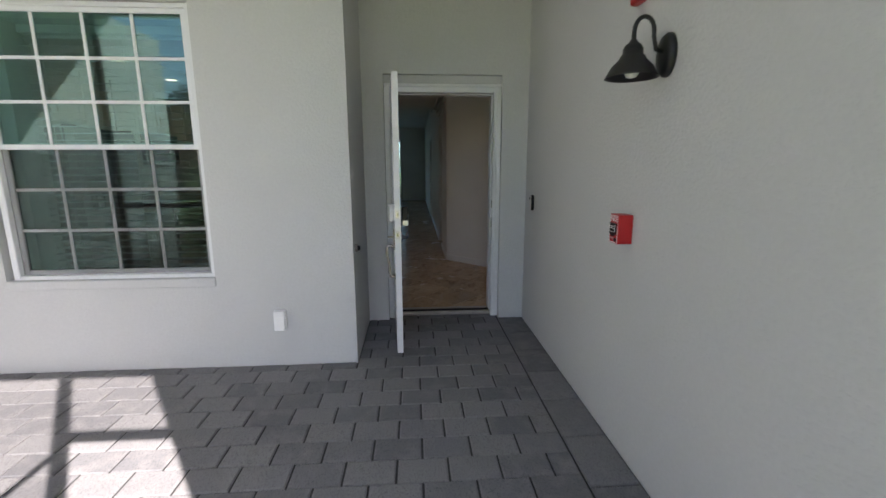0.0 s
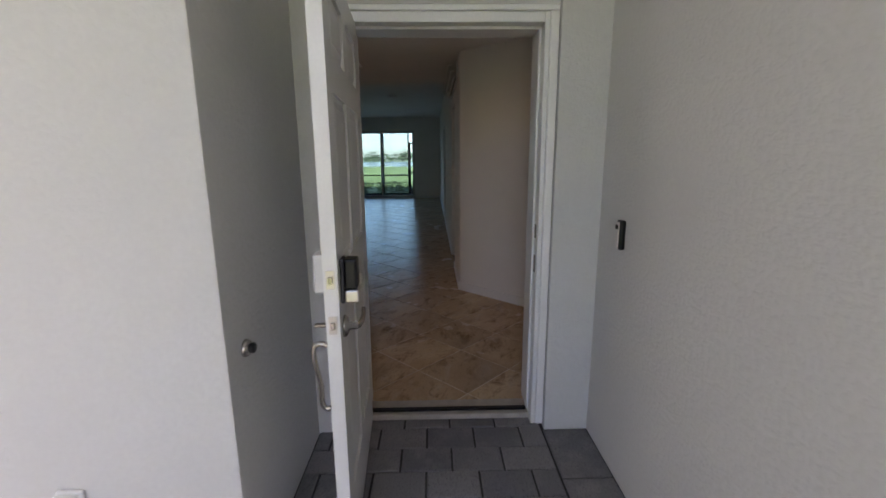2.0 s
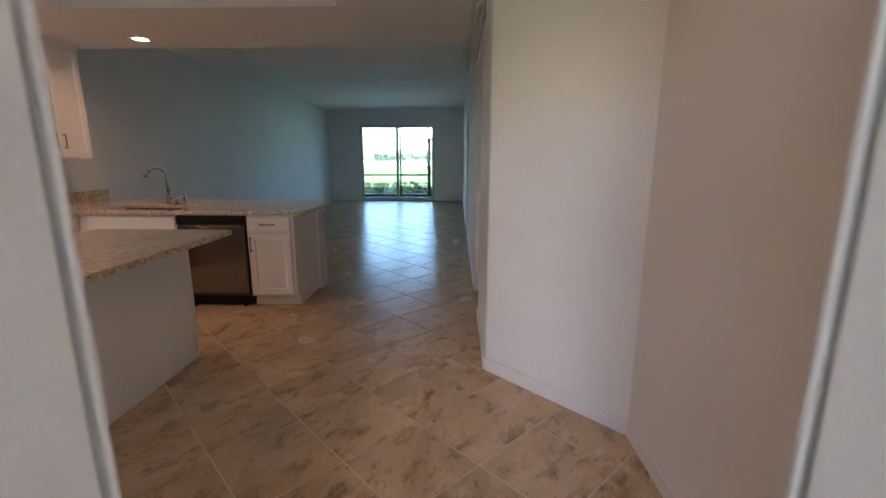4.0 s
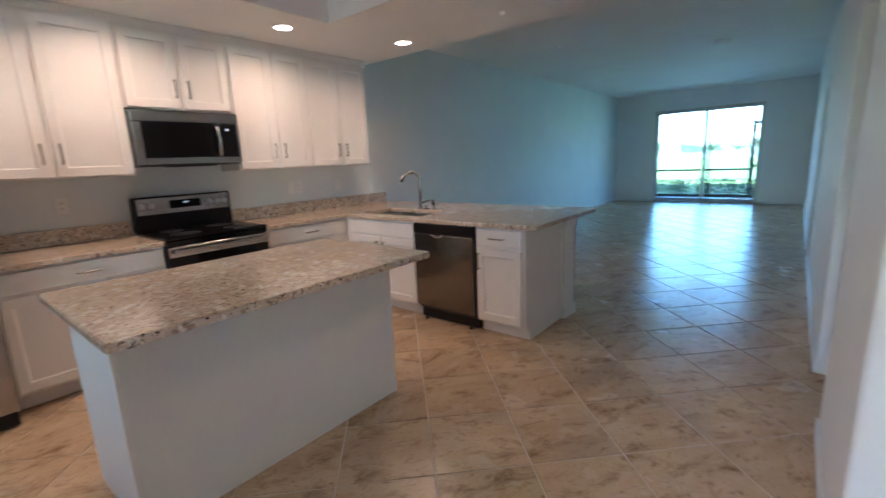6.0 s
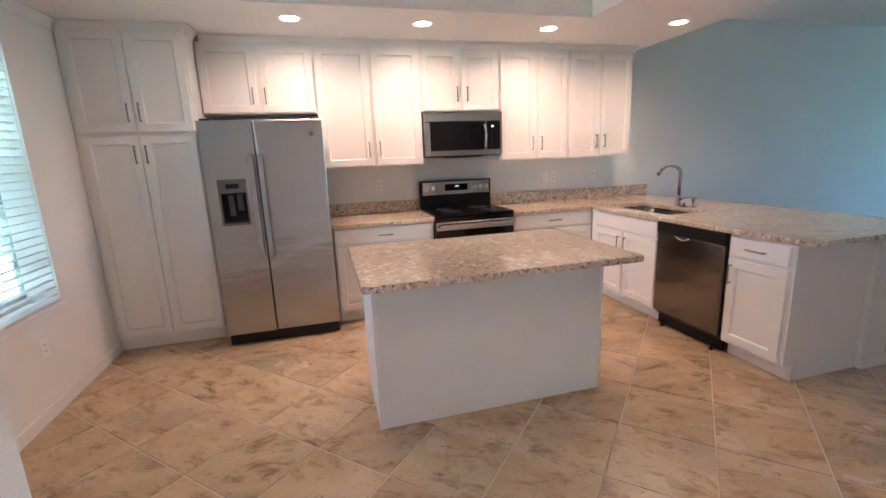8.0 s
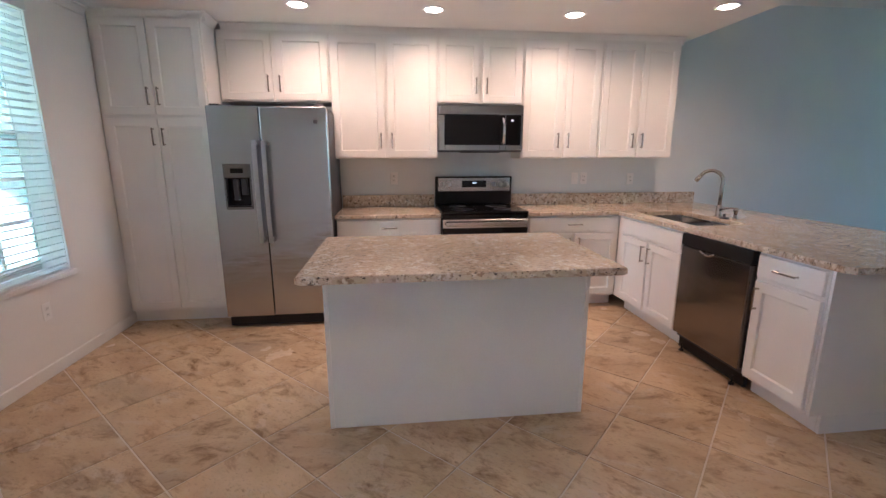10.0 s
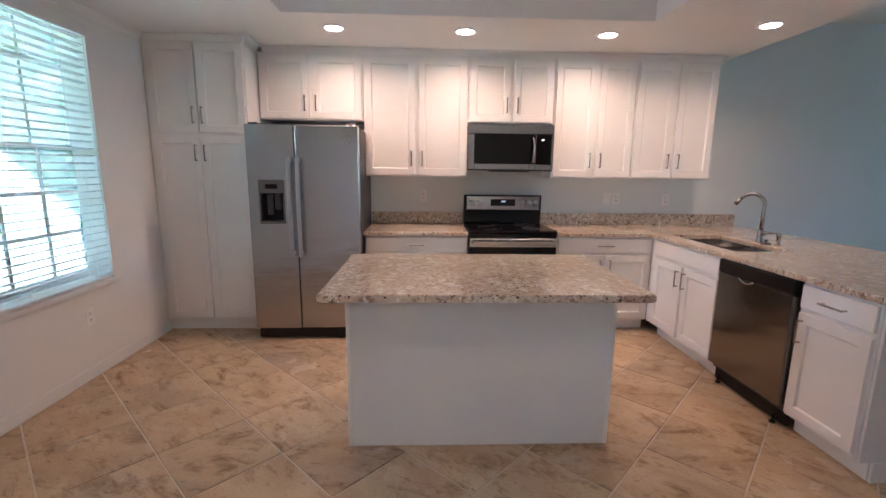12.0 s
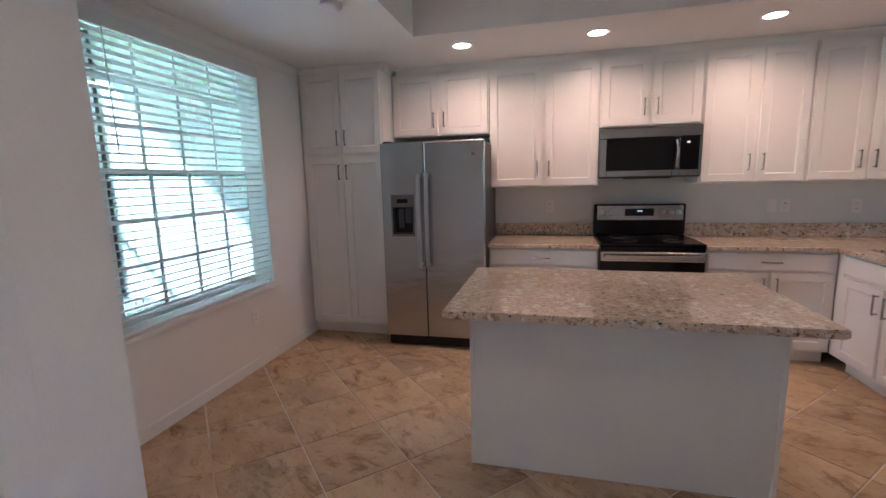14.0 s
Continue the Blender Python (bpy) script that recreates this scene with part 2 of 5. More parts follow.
ALUM = paint("white_aluminium", (0.55, 0.55, 0.54), 0.4, var=0.04, scale=6)
SILL = paint("pale_sill", (0.42, 0.38, 0.33), 0.6, var=0.15, scale=12, bump=0.2)
GREYP = paint("grey_plastic", (0.17, 0.17, 0.175), 0.45, var=0.05, scale=10)
BRASS = steel_mat("latch_steel", (0.60, 0.57, 0.53), 0.3, (5, 5, 5))
GLASS = glass_mat("window_glass", (0.60, 0.72, 0.70), 0.85, 0.10, (0.62, 0.90, 0.84))
CLEAR = glass_mat("door_glass", (0.58, 0.72, 0.78), 0.8, 0.04)
SCREEN = screen_mat()
CONCRETE = paint("concrete", (0.42, 0.40, 0.37), 0.9, var=0.1, scale=2, bump=0.3, bscale=90)
GRASS = paint("grass", (0.16, 0.21, 0.05), 0.95, var=0.35, scale=0.25, bump=0.8, bscale=40)
WATER = paint("lake_water", (0.05, 0.09, 0.13), 0.12, var=0.1, scale=0.1, bump=0.1, bscale=2)
ROOF = paint("roof_tile", (0.30, 0.24, 0.20), 0.9, var=0.15, scale=2, bump=0.3)
LEAF = leaf_mat("far_leaves", (0.03, 0.055, 0.02), (0.07, 0.10, 0.04))
SHRUB = leaf_mat("shrub_leaves", (0.02, 0.05, 0.015), (0.05, 0.10, 0.03))
LAMPGLOW = glow_mat("lamp_lens", (1.0, 0.78, 0.56), 1.0)
LEDGLOW = glow_mat("display_led", (0.7, 0.9, 1.0), 0.012)


# ---- mesh helpers ----
def mesh_of(bm, name, mat, smooth=False):
    me = bpy.data.meshes.new(name)
    bm.normal_update()
    bm.to_mesh(me)
    bm.free()
    me.materials.append(mat)
    if smooth:
        for f in me.polygons:
            f.use_smooth = True
    return me


def part(name, bm, mat, parent=None, label="", smooth=False):
    ob = new(name, mesh_of(bm, name, mat, smooth))
    if parent is not None:
        ob.parent = parent
    if label:
        ob["label"] = label
    return ob


def thing(name, m, label, category, group=""):
    ob = new(name)
    ob.empty_display_size = 0.1
    ob.matrix_world = m
    return tagged(ob, label, category, group)


def struct(name, bm, mat, label, category):
    ob = part(name, bm, mat)
    return tagged(ob, label, category, "", "structure")


def box(bm, x0, x1, y0, y1, z0, z1, bevel=0.0, seg=1):
    vs = [bm.verts.new((x, y, z)) for z in (z0, z1) for x, y in ((x0, y0), (x1, y0), (x1, y1), (x0, y1))]
    fs = [bm.faces.new([vs[i] for i in q]) for q in ((3, 2, 1, 0), (4, 5, 6, 7), (0, 1, 5, 4), (1, 2, 6, 5), (2, 3, 7, 6), (3, 0, 4, 7))]
    if bevel:
        es = list({e for f in fs for e in f.edges})
        bmesh.ops.bevel(bm, geom=es, offset=bevel, segments=seg, affect="EDGES", profile=0.5)
    return bm


def boxes(*rows, bevel=0.0, seg=1):
    bm = bmesh.new()
    for r in rows:
        box(bm, *r, bevel=bevel, seg=seg)
    return bm


def prism(poly, z0, z1, bm=None):
    """An upright prism on a counter-clockwise outline."""
    bm = bm or bmesh.new()
    lo = [bm.verts.new((x, y, z0)) for x, y in poly]
    hi = [bm.verts.new((x, y, z1)) for x, y in poly]
    bm.faces.new(lo[::-1])
    bm.faces.new(hi)
    n = len(poly)
    for i in range(n):
        bm.faces.new((lo[i], lo[(i + 1) % n], hi[(i + 1) % n], hi[i]))
    return bm


def lathe(profile, n=24, bm=None, m=None):
    """Turned round z from (radius, height) pairs."""
    bm = bm or bmesh.new()
    rings = []
    for r, z in profile:
        ring = []
        for k in range(n):
            a = 2 * math.pi * k / n
            co = Vector((r * math.cos(a), r * math.sin(a), z))
            ring.append(bm.verts.new(m @ co if m else co))
        rings.append(ring)
    for a, b in zip(rings, rings[1:]):
        for k in range(n):
            bm.faces.new((a[k], a[(k + 1) % n], b[(k + 1) % n], b[k]))
    for ring, flip in ((rings[0], True), (rings[-1], False)):
        try:
            bm.faces.new(ring[::-1] if flip else ring)
        except ValueError:
            pass
    return bm


def tube(points, r, n=12, bm=None, taper=1.0):
    """A round bar along a line of points."""
    bm = bm or bmesh.new()
    pts = [Vector(p) for p in points]
    rings = []
    up = Vector((0.13, 0.31, 0.94))
    for i, p in enumerate(pts):
        d = (pts[min(i + 1, len(pts) - 1)] - pts[max(i - 1, 0)]).normalized()
        u = d.cross(up)
        if u.length < 1e-3:
            u = d.cross(Vector((1, 0, 0)))
        u.normalize()
        w = d.cross(u)
        rr = r * (1 + (taper - 1) * i / max(1, len(pts) - 1))
        rings.append([bm.verts.new(p + rr * (math.cos(2 * math.pi * k / n) * u + math.sin(2 * math.pi * k / n) * w)) for k in range(n)])
    for a, b in zip(rings, rings[1:]):
        for k in range(n):
            bm.faces.new((a[k], b[k], b[(k + 1) % n], a[(k + 1) % n]))
    bm.faces.new(rings[0])
    bm.faces.new(rings[-1][::-1])
    return bm


def eased(points, rounds=2):
    """Rounds the corners of a line of points."""
    pts = [Vector(p) for p in points]
    for _ in range(rounds):
        out = [pts[0]]
        for a, b in zip(pts, pts[1:]):
            out += [a * 0.75 + b * 0.25, a * 0.25 + b * 0.75]
        pts = out + [pts[-1]]
    return pts


def lettering(text, size, m, mat, parent, name="lettering"):
    cu = bpy.data.curves.new(name, "FONT")
    cu.body, cu.size, cu.extrude, cu.align_x, cu.align_y = text, size, 0.0006, "CENTER", "CENTER"
    tmp = bpy.data.objects.new(name, cu)
    me = bpy.data.meshes.new_from_object(tmp)
    bpy.data.objects.remove(tmp)
    bpy.data.curves.remove(cu)
    me.materials.clear()
    me.materials.append(mat)
    ob = new(name, me)
    ob.parent = parent
    ob.matrix_local = m
    return ob


# ---- structure ----
PZ = -0.03                      # porch paving
BACK, FRONT_IN = -3.66, 3.58    # kitchen back wall, inside of the window wall
SOFFIT, HIGH = 2.45, 2.86       # kitchen ceiling, great room ceiling
HALL = 0.622                    # hall wall
FAR = 18.18                     # glazed end wall
WX0, WX1, WZ0, WZ1 = -2.62, -1.246, 0.63, 2.41      # opening in the stucco
IX0, IX1, IZ1 = -2.47, -1.135, 2.33                   # opening in the plaster
GX0, GX1 = -2.595, -1.240                               # window frame

struct("wall_window", boxes(
    (-4.2, WX0, 3.306, 3.40, -0.2, 3.4), (WX1, -0.285, 3.306, 3.40, -0.2, 3.4),
    (WX0, WX1, 3.306, 3.40, -0.2, WZ0), (WX0, WX1, 3.306, 3.40, WZ1, 3.4)), STUCCO,
    "light grey stucco porch wall with a window opening", "wall")
struct("wall_window_inside", boxes(
    (-3.86, IX0, FRONT_IN + 0.003, FRONT_IN + 0.016, 0, 2.6), (IX1, -0.416, FRONT_IN + 0.003, FRONT_IN + 0.016, 0, 2.6),
    (IX0, IX1, FRONT_IN + 0.003, FRONT_IN + 0.016, 0, WZ0), (IX0, IX1, FRONT_IN + 0.003, FRONT_IN + 0.016, IZ1, 2.6)), WALL,
    "painted plasterboard round the kitchen window", "wall")
struct("wall_window_core", boxes(
    (-4.2, IX0, 3.42, FRONT_IN, -0.2, 3.4), (IX1, -0.30, 3.42, FRONT_IN, -0.2, 3.4),
    (IX0, IX1, 3.42, FRONT_IN, -0.2, WZ0), (IX0, IX1, 3.42, FRONT_IN, IZ1, 3.4)), WALL,
    "painted plaster reveal of the kitchen window", "wall")
struct("wall_niche", boxes((-0.403, -0.285, FRONT_IN, 4.19, -0.2, 3.4), (-0.299, -0.285, 3.40, FRONT_IN, -0.2, 3.4)), STUCCO, "light grey stucco return beside the entrance", "wall")
struct("wall_niche_inside", boxes((-0.416, -0.406, FRONT_IN + 0.016, 4.51, 0, 2.6)), WALL, "painted plasterboard return inside the entrance", "wall")
NX0, NX1, NZ = -0.10, 0.932, 2.165
HEAD = 2.098
struct("wall_entrance", boxes(
    (-0.403, NX0, 4.19, 4.497, -0.2, 3.4), (NX1, 1.165, 4.19, 4.497, -0.2, 3.4), (NX0, NX1, 4.19, 4.224, NZ, 3.4), (NX0, NX1, 4.224, 4.497, HEAD, 3.4)), STUCCO,
    "light grey stucco wall with the entrance opening", "wall")
struct("wall_entrance_inside", boxes(
    (-0.406, NX0, 4.5, 4.51, 0, 2.6), (NX1, 1.36, 4.5, 4.51, 0, 2.6), (NX0, NX1, 4.5, 4.51, HEAD, 2.6)), WALL,
    "painted plasterboard inside the entrance wall", "wall")
struct("wall_porch_east", boxes((1.165, 1.40, -0.35, 4.5, -0.2, 3.4)), STUCCO, "plain light grey stucco side wall of the porch", "wall")
struct("wall_porch_west", boxes((-4.2, -3.95, -1.40, 3.303, -0.2, 3.4)), STUCCO, "light grey stucco far side wall of the porch", "wall")
struct("porch_pier", boxes((0.735, 1.162, -0.25, 0.0, -0.2, 3.4)), STUCCO, "stucco pier at the porch front", "wall")
struct("porch_ceiling", boxes((-4.2, 1.40, -0.25, 4.19, 3.4, 3.5)), CEIL, "painted porch ceiling", "ceiling")
# the blue cast of daylight is in this wall's colour
struct("wall_kitchen_back", boxes((BACK - 0.2, BACK, FRONT_IN + 0.02, FAR + 0.2, -0.1, 3.0)), DAYLITWALL, "long white side wall behind the kitchen, blue daylight tinted into its paint", "wall")
_bm = prism([(HALL, 6.682), (1.30, 6.004), (1.42, 6.10), (HALL, 6.90)], 0, 2.6)
bmesh.ops.bevel(_bm, geom=[e for e in _bm.edges if all(abs(v.co.x - HALL) < 1e-5 and abs(v.co.y - 6.682) < 1e-5 for v in e.verts)], offset=0.018, segments=4, affect="EDGES", profile=0.5)
struct("wall_entry_diagonal", _bm, WALL, "painted diagonal wall beside the entry", "wall")
struct("wall_entry_side", boxes((1.30, 1.42, 4.51, 6.10, 0, 2.6)), WALL, "painted wall beside the front door", "wall")
OP0, OP1, OPZ = 7.68, 8.43, 2.08
DR0, DR1, DRZ = 11.75, 12.56, 2.05
struct("wall_hall", boxes(
    (HALL, HALL + 0.12, 6.90, OP0, 0, 3.0), (HALL, HALL + 0.12, OP0, OP1, OPZ, 3.0), (HALL, HALL + 0.12, OP1, DR0, 0, 3.0),
    (HALL, HALL + 0.12, DR0, DR1, DRZ, 3.0), (HALL, HALL + 0.12, DR1, FAR, 0, 3.0)), WALL, "long painted hall wall with two openings", "wall")
struct("side_hall", boxes((HALL + 0.12, 2.4, 7.45, 7.57, 0, 2.6), (HALL + 0.12, 2.4, 8.55, 8.67, 0, 2.6), (2.4, 2.5, 7.45, 8.67, 0, 2.6),
                          (HALL + 0.12, 2.5, 7.45, 8.67, 2.45, 2.6)), WALL, "small painted side passage off the hall", "wall")
struct("side_room", boxes((HALL + 0.12, 2.2, 11.3, 11.4, 0, 2.6), (HALL + 0.12, 2.2, 13.0, 13.1, 0, 2.6), (2.2, 2.3, 11.3, 13.1, 0, 2.6),
                          (HALL + 0.12, 2.3, 11.3, 13.1, 2.45, 2.6)), WALL, "painted room behind the hall door", "wall")
SX0, SX1, SZ = -2.69, -0.30, 2.40
struct("wall_far", boxes(
    (BACK, SX0, FAR, FAR + 0.2, -0.1, 3.0), (SX1, HALL + 0.12, FAR, FAR + 0.2, -0.1, 3.0), (SX0, SX1, FAR, FAR + 0.2, SZ, 3.0)), WALL,
    "painted end wall round the sliding door", "wall")
TX0, TX1, TY0, TY1, TZ = -2.50, -0.45, 4.87, 7.43, 2.70
EDGE = 8.62
struct("ceiling_kitchen", boxes(
    (BACK, TX0, FRONT_IN + 0.016, EDGE, SOFFIT, SOFFIT + 0.4), (TX1, 1.42, 4.51, EDGE, SOFFIT, SOFFIT + 0.4),
    (TX0, TX1, FRONT_IN + 0.016, TY0, SOFFIT, SOFFIT + 0.4), (TX0, TX1, TY1, EDGE, SOFFIT, SOFFIT + 0.4),
    (TX0, TX1, TY0, TY1, TZ, SOFFIT + 0.4)), CEIL, "off-white kitchen ceiling with a raised tray", "ceiling")
struct("ceiling_great_room", boxes((BACK, HALL, EDGE, FAR, HIGH, HIGH + 0.1)), CEIL, "off-white great room ceiling", "ceiling")
struct("upper_storey", boxes((-4.2, 3.2, 3.4, 18.5, 3.51, 6.2)), STUCCO, "stucco upper storey of the house", "wall")
struct("roof", prism([(-4.8, 2.8), (3.8, 2.8), (3.8, 20.6), (-4.8, 20.6)], 6.2, 6.45), ROOF, "flat-edged tiled roof over the house", "roof")
struct("outer_wall_east", boxes((2.6, 2.8, 4.6, 18.4, -0.1, 3.3)), STUCCO, "stucco outer wall of the house", "wall")

# floor slab with grout, under the tiles
struct("floor", boxes((BACK, -0.41, FRONT_IN + 0.02, 4.45, -0.1, -0.004), (BACK, 2.5, 4.45, FAR + 0.1, -0.1, -0.004)), GROUT, "grouted floor slab under the tiles", "floor")
struct("porch_bed", boxes((-3.95, 1.165, -0.35, 4.30, -0.25, PZ - 0.008)), SAND, "dark sand bed between the porch pavers", "pavement")


def skirting(name, rows):
    bm = bmesh.new()
    for r in rows:
        box(bm, *r, bevel=0.004)
    return struct(name, bm, TRIM, "white painted baseboard", "baseboard")


BH, BT = 0.085, 0.013
skirting("baseboard_window", [(-3.04, -0.416, FRONT_IN + 0.017, FRONT_IN + 0.017 + BT, 0.001, BH)])
skirting("baseboard_niche", [(-0.416 - BT, -0.417, FRONT_IN + 0.033, 4.51 + BT, 0.001, BH)])
skirting("baseboard_entrance", [(-0.416, NX0 - 0.06, 4.511, 4.511 + BT, 0.001, BH), (NX1 + 0.06, 1.29, 4.511, 4.511 + BT, 0.001, BH)])
skirting("baseboard_side", [(1.30 - BT, 1.299, 4.53, 5.99, 0.001, BH)])
struct("baseboard_diagonal", prism([(HALL - BT, 6.682 - 0.004), (1.29, 5.994), (1.30, 6.003), (HALL - 0.001, 6.681)], 0.001, BH), TRIM, "white painted baseboard on the diagonal wall", "baseboard")
skirting("baseboard_hall", [(HALL - BT, HALL - 0.001, 6.69, OP0, 0.001, BH), (HALL - BT, HALL - 0.001, OP1, DR0 - 0.07, 0.001, BH), (HALL - BT, HALL - 0.001, DR1 + 0.07, FAR, 0.001, BH)])
skirting("baseboard_far", [(BACK, SX0 - 0.01, FAR - BT, FAR - 0.001, 0.001, BH), (SX1 + 0.01, HALL - BT, FAR - BT, FAR - 0.001, 0.001, BH)])
skirting("baseboard_back", [(BACK + 0.001, BACK + BT, 8.72, FAR - BT, 0.001, BH)])


def crown(name, runs):
    """Cove moulding: runs of (start, end, outward direction) under the ceiling."""
    bm = bmesh.new()
    prof = ((0.0, 0.0), (0.008, 0.0), (0.010, 0.010), (0.016, 0.026), (0.028, 0.042), (0.040, 0.050), (0.044, 0.054), (0.044, 0.063), (0.0, 0.063))
    for (x0, y0), (x1, y1), (ox, oy) in runs:
        a = [bm.verts.new((x0 + ox * d, y0 + oy * d, SOFFIT - 0.064 + h)) for d, h in prof]
        b = [bm.verts.new((x1 + ox * d, y1 + oy * d, SOFFIT - 0.064 + h)) for d, h in prof]
        n = len(prof)
        for k in range(n):
            bm.faces.new((a[k], a[(k + 1) % n], b[(k + 1) % n], b[k]))
        bm.faces.new(a[::-1])
        bm.faces.new(b)
    bmesh.ops.recalc_face_normals(bm, faces=bm.faces)
    return struct(name, bm, CAB, "white painted crown moulding above the cabinets", "trim")


# ---- front door and its frame ----
def door_frame():
    t = thing("door_frame", pose(0, 0, 0), "white painted door frame with stop and sill", "door frame")
    t["kind"] = "structure"
    L, R, T = -0.035, 0.868, 2.025
    part("jamb", boxes((NX0 + 0.012, L, 4.235, 4.49, PZ, T + 0.05), bevel=0.003), TRIM, t)
    part("jamb", boxes((R, NX1 - 0.012, 4.235, 4.49, PZ, T + 0.05), bevel=0.003), TRIM, t)
    part("head", boxes((L, R, 4.235, 4.49, T, T + 0.05), bevel=0.003), TRIM, t)
    part("moulding", boxes((NX0 + 0.002, NX1 - 0.002, 4.215, 4.236, T + 0.045, HEAD - 0.002), (NX0 + 0.002, L - 0.02, 4.215, 4.236, PZ + 0.01, T + 0.045),
                           (R + 0.02, NX1 - 0.002, 4.215, 4.236, PZ + 0.01, T + 0.045), bevel=0.006, seg=2), TRIM, t)
    part("stop", boxes((R - 0.012, R, 4.30, 4.36, 0.02, T), (L, L + 0.012, 4.30, 4.36, 0.02, T), (L, R, 4.30, 4.36, T - 0.012, T), bevel=0.002), TRIM, t)
    part("casing", boxes((NX0 - 0.05, L - 0.005, 4.511, 4.525, 0, T + 0.06), (R + 0.005, NX1 + 0.05, 4.511, 4.525, 0, T + 0.06), (L - 0.005, R + 0.005, 4.511, 4.525, T + 0.005, T + 0.06), bevel=0.003), TRIM, t)
    part("sill", boxes((L, R, 4.285, 4.44, PZ + 0.002, 0.004), bevel=0.004), SILL, t, "grey aluminium sill")
    part("seal", boxes((L + 0.01, R - 0.01, 4.315, 4.345, 0.004, 0.018), bevel=0.003), BLACK, t, "black rubber threshold seal")
    part("strike_plate", boxes((R - 0.004, R - 0.001, 4.26, 4.29, 0.83, 0.92), (R - 0.004, R - 0.001, 4.26, 4.29, 1.01, 1.08), bevel=0.0005), CHROME, t)


def front_door():
    t = thing("front_door", pose(-0.028, 4.262, 0.012, 0, 0, -86.4), "open white six-panel front door with electronic lock", "door")
    t["kind"] = "structure"
    W, H, T0, T1 = 0.915, 2.005, -0.022, 0.022
    st, mid = 0.115, 0.10
    cols = ((st, (W - mid) / 2), ((W + mid) / 2, W - st))
    rows = ((0.24, 0.93), (1.06, 1.60), (1.71, 1.90))
    bm = bmesh.new()
    core = 0.010
    box(bm, 0.01, W - 0.01, -core, core, 0.01, H - 0.01)
    for y0, y1 in ((T0, -core), (core, T1)):
        for x0, x1 in ((0, st), (cols[0][1], cols[1][0]), (W - st, W)):
            box(bm, x0, x1, y0, y1, 0, H)
        zs = [0] + [z for r in rows for z in r] + [H]
        for z0, z1 in zip(zs[::2], zs[1::2]):
            for x0, x1 in cols:
                box(bm, x0, x1, y0, y1, z0, z1)
    for x0, x1 in ((0, 0.01), (W - 0.01, W)):
        box(bm, x0, x1, -core, core, 0, H)
    leaf = part("leaf", bm, DOORP, t)
    for z0, z1 in rows:
        for x0, x1 in cols:
            bm = bmesh.new()
            for s in (-1, 1):
                a = [bm.verts.new((x, s * core, z)) for x, z in ((x0, z0), (x1, z0), (x1, z1), (x0, z1))]
                g = 0.014
                b = [bm.verts.new((x, s * (core + 0.001), z)) for x, z in ((x0 + g, z0 + g), (x1 - g, z0 + g), (x1 - g, z1 - g), (x0 + g, z1 - g))]
                g = 0.04
                c = [bm.verts.new((x, s * (T1 - 0.003), z)) for x, z in ((x0 + g, z0 + g), (x1 - g, z0 + g), (x1 - g, z1 - g), (x0 + g, z1 - g))]
                for p, q in ((a, b), (b, c)):
                    for i in range(4):
                        f = (p[i], p[(i + 1) % 4], q[(i + 1) % 4], q[i])
                        bm.faces.new(f if s < 0 else f[::-1])
                bm.faces.new(c if s < 0 else c[::-1])
            part("panel", bm, DOORP, leaf)
    ex = W - 0.072
    # lock on the inner face
    lk = part("lock", boxes((ex - 0.034, ex + 0.034, T1, T1 + 0.012, 0.955, 1.10), bevel=0.005), DARKGREY, t, "black and nickel electronic lock")
    part("lock_cover", boxes((ex - 0.032, ex + 0.032, T1 + 0.012, T1 + 0.054, 1.0, 1.098), bevel=0.008, seg=2), BLACK, lk)
    part("lock_base", boxes((ex - 0.032, ex + 0.032, T1 + 0.012, T1 + 0.057, 0.957, 0.999), bevel=0.006, seg=2), KNOB, lk)
    part("thumb_turn", boxes((ex - 0.048, ex - 0.034, T1 + 0.020, T1 + 0.060, 1.0, 1.04), bevel=0.004), KNOB, lk)
    rot = pose(ex, T1, 0.87, -90)
    rose = part("rose", lathe([(0.0, 0), (0.036, 0), (0.036, 0.006), (0.028, 0.014), (0.014, 0.018), (0.012, 0.045)], 28, m=rot), CHROME, t, "satin nickel rose", True)
    part("lever", tube(eased([(ex, T1 + 0.045, 0.87), (ex - 0.02, T1 + 0.052, 0.872), (ex - 0.05, T1 + 0.055, 0.872), (ex - 0.08, T1 + 0.056, 0.880), (ex - 0.100, T1 + 0.055, 0.896)]), 0.010, 12, taper=0.7), CHROME, rose, "", True)
    # edge plates
    for z, h in ((1.045, 0.058), (0.90, 0.058)):
        pl = part("latch_plate", boxes((W, W + 0.002, -0.013, 0.013, z - h / 2, z + h / 2), bevel=0.0006), BRASS, t, "pale brass latch plate")
        part("latch", boxes((W + 0.002, W + 0.010, -0.007, 0.007, z - 0.012, z + 0.012), bevel=0.002), CHROME, pl)
    # grip on the outer face
    part("keypad", boxes((ex - 0.034, ex + 0.034, T0 - 0.036, T0, 0.99, 1.115), bevel=0.006, seg=2), ALUM, t)
    pts = [(ex, T0 - 0.005, 0.80), (ex, T0 - 0.035, 0.815), (ex, T0 - 0.058, 0.80), (ex, T0 - 0.060, 0.76), (ex, T0 - 0.048, 0.70), (ex, T0 - 0.040, 0.65), (ex, T0 - 0.044, 0.60), (ex, T0 - 0.03, 0.575), (ex, T0 - 0.004, 0.58)]
    part("grip", tube(eased(pts), 0.009, 10), CHROME, t, "curved satin nickel pull", True)
    part("grip_plate", boxes((ex - 0.026, ex + 0.026, T0 - 0.008, T0, 0.78, 0.93), (ex - 0.018, ex + 0.018, T0 - 0.006, T0, 0.555, 0.60), bevel=0.003), CHROME, t)
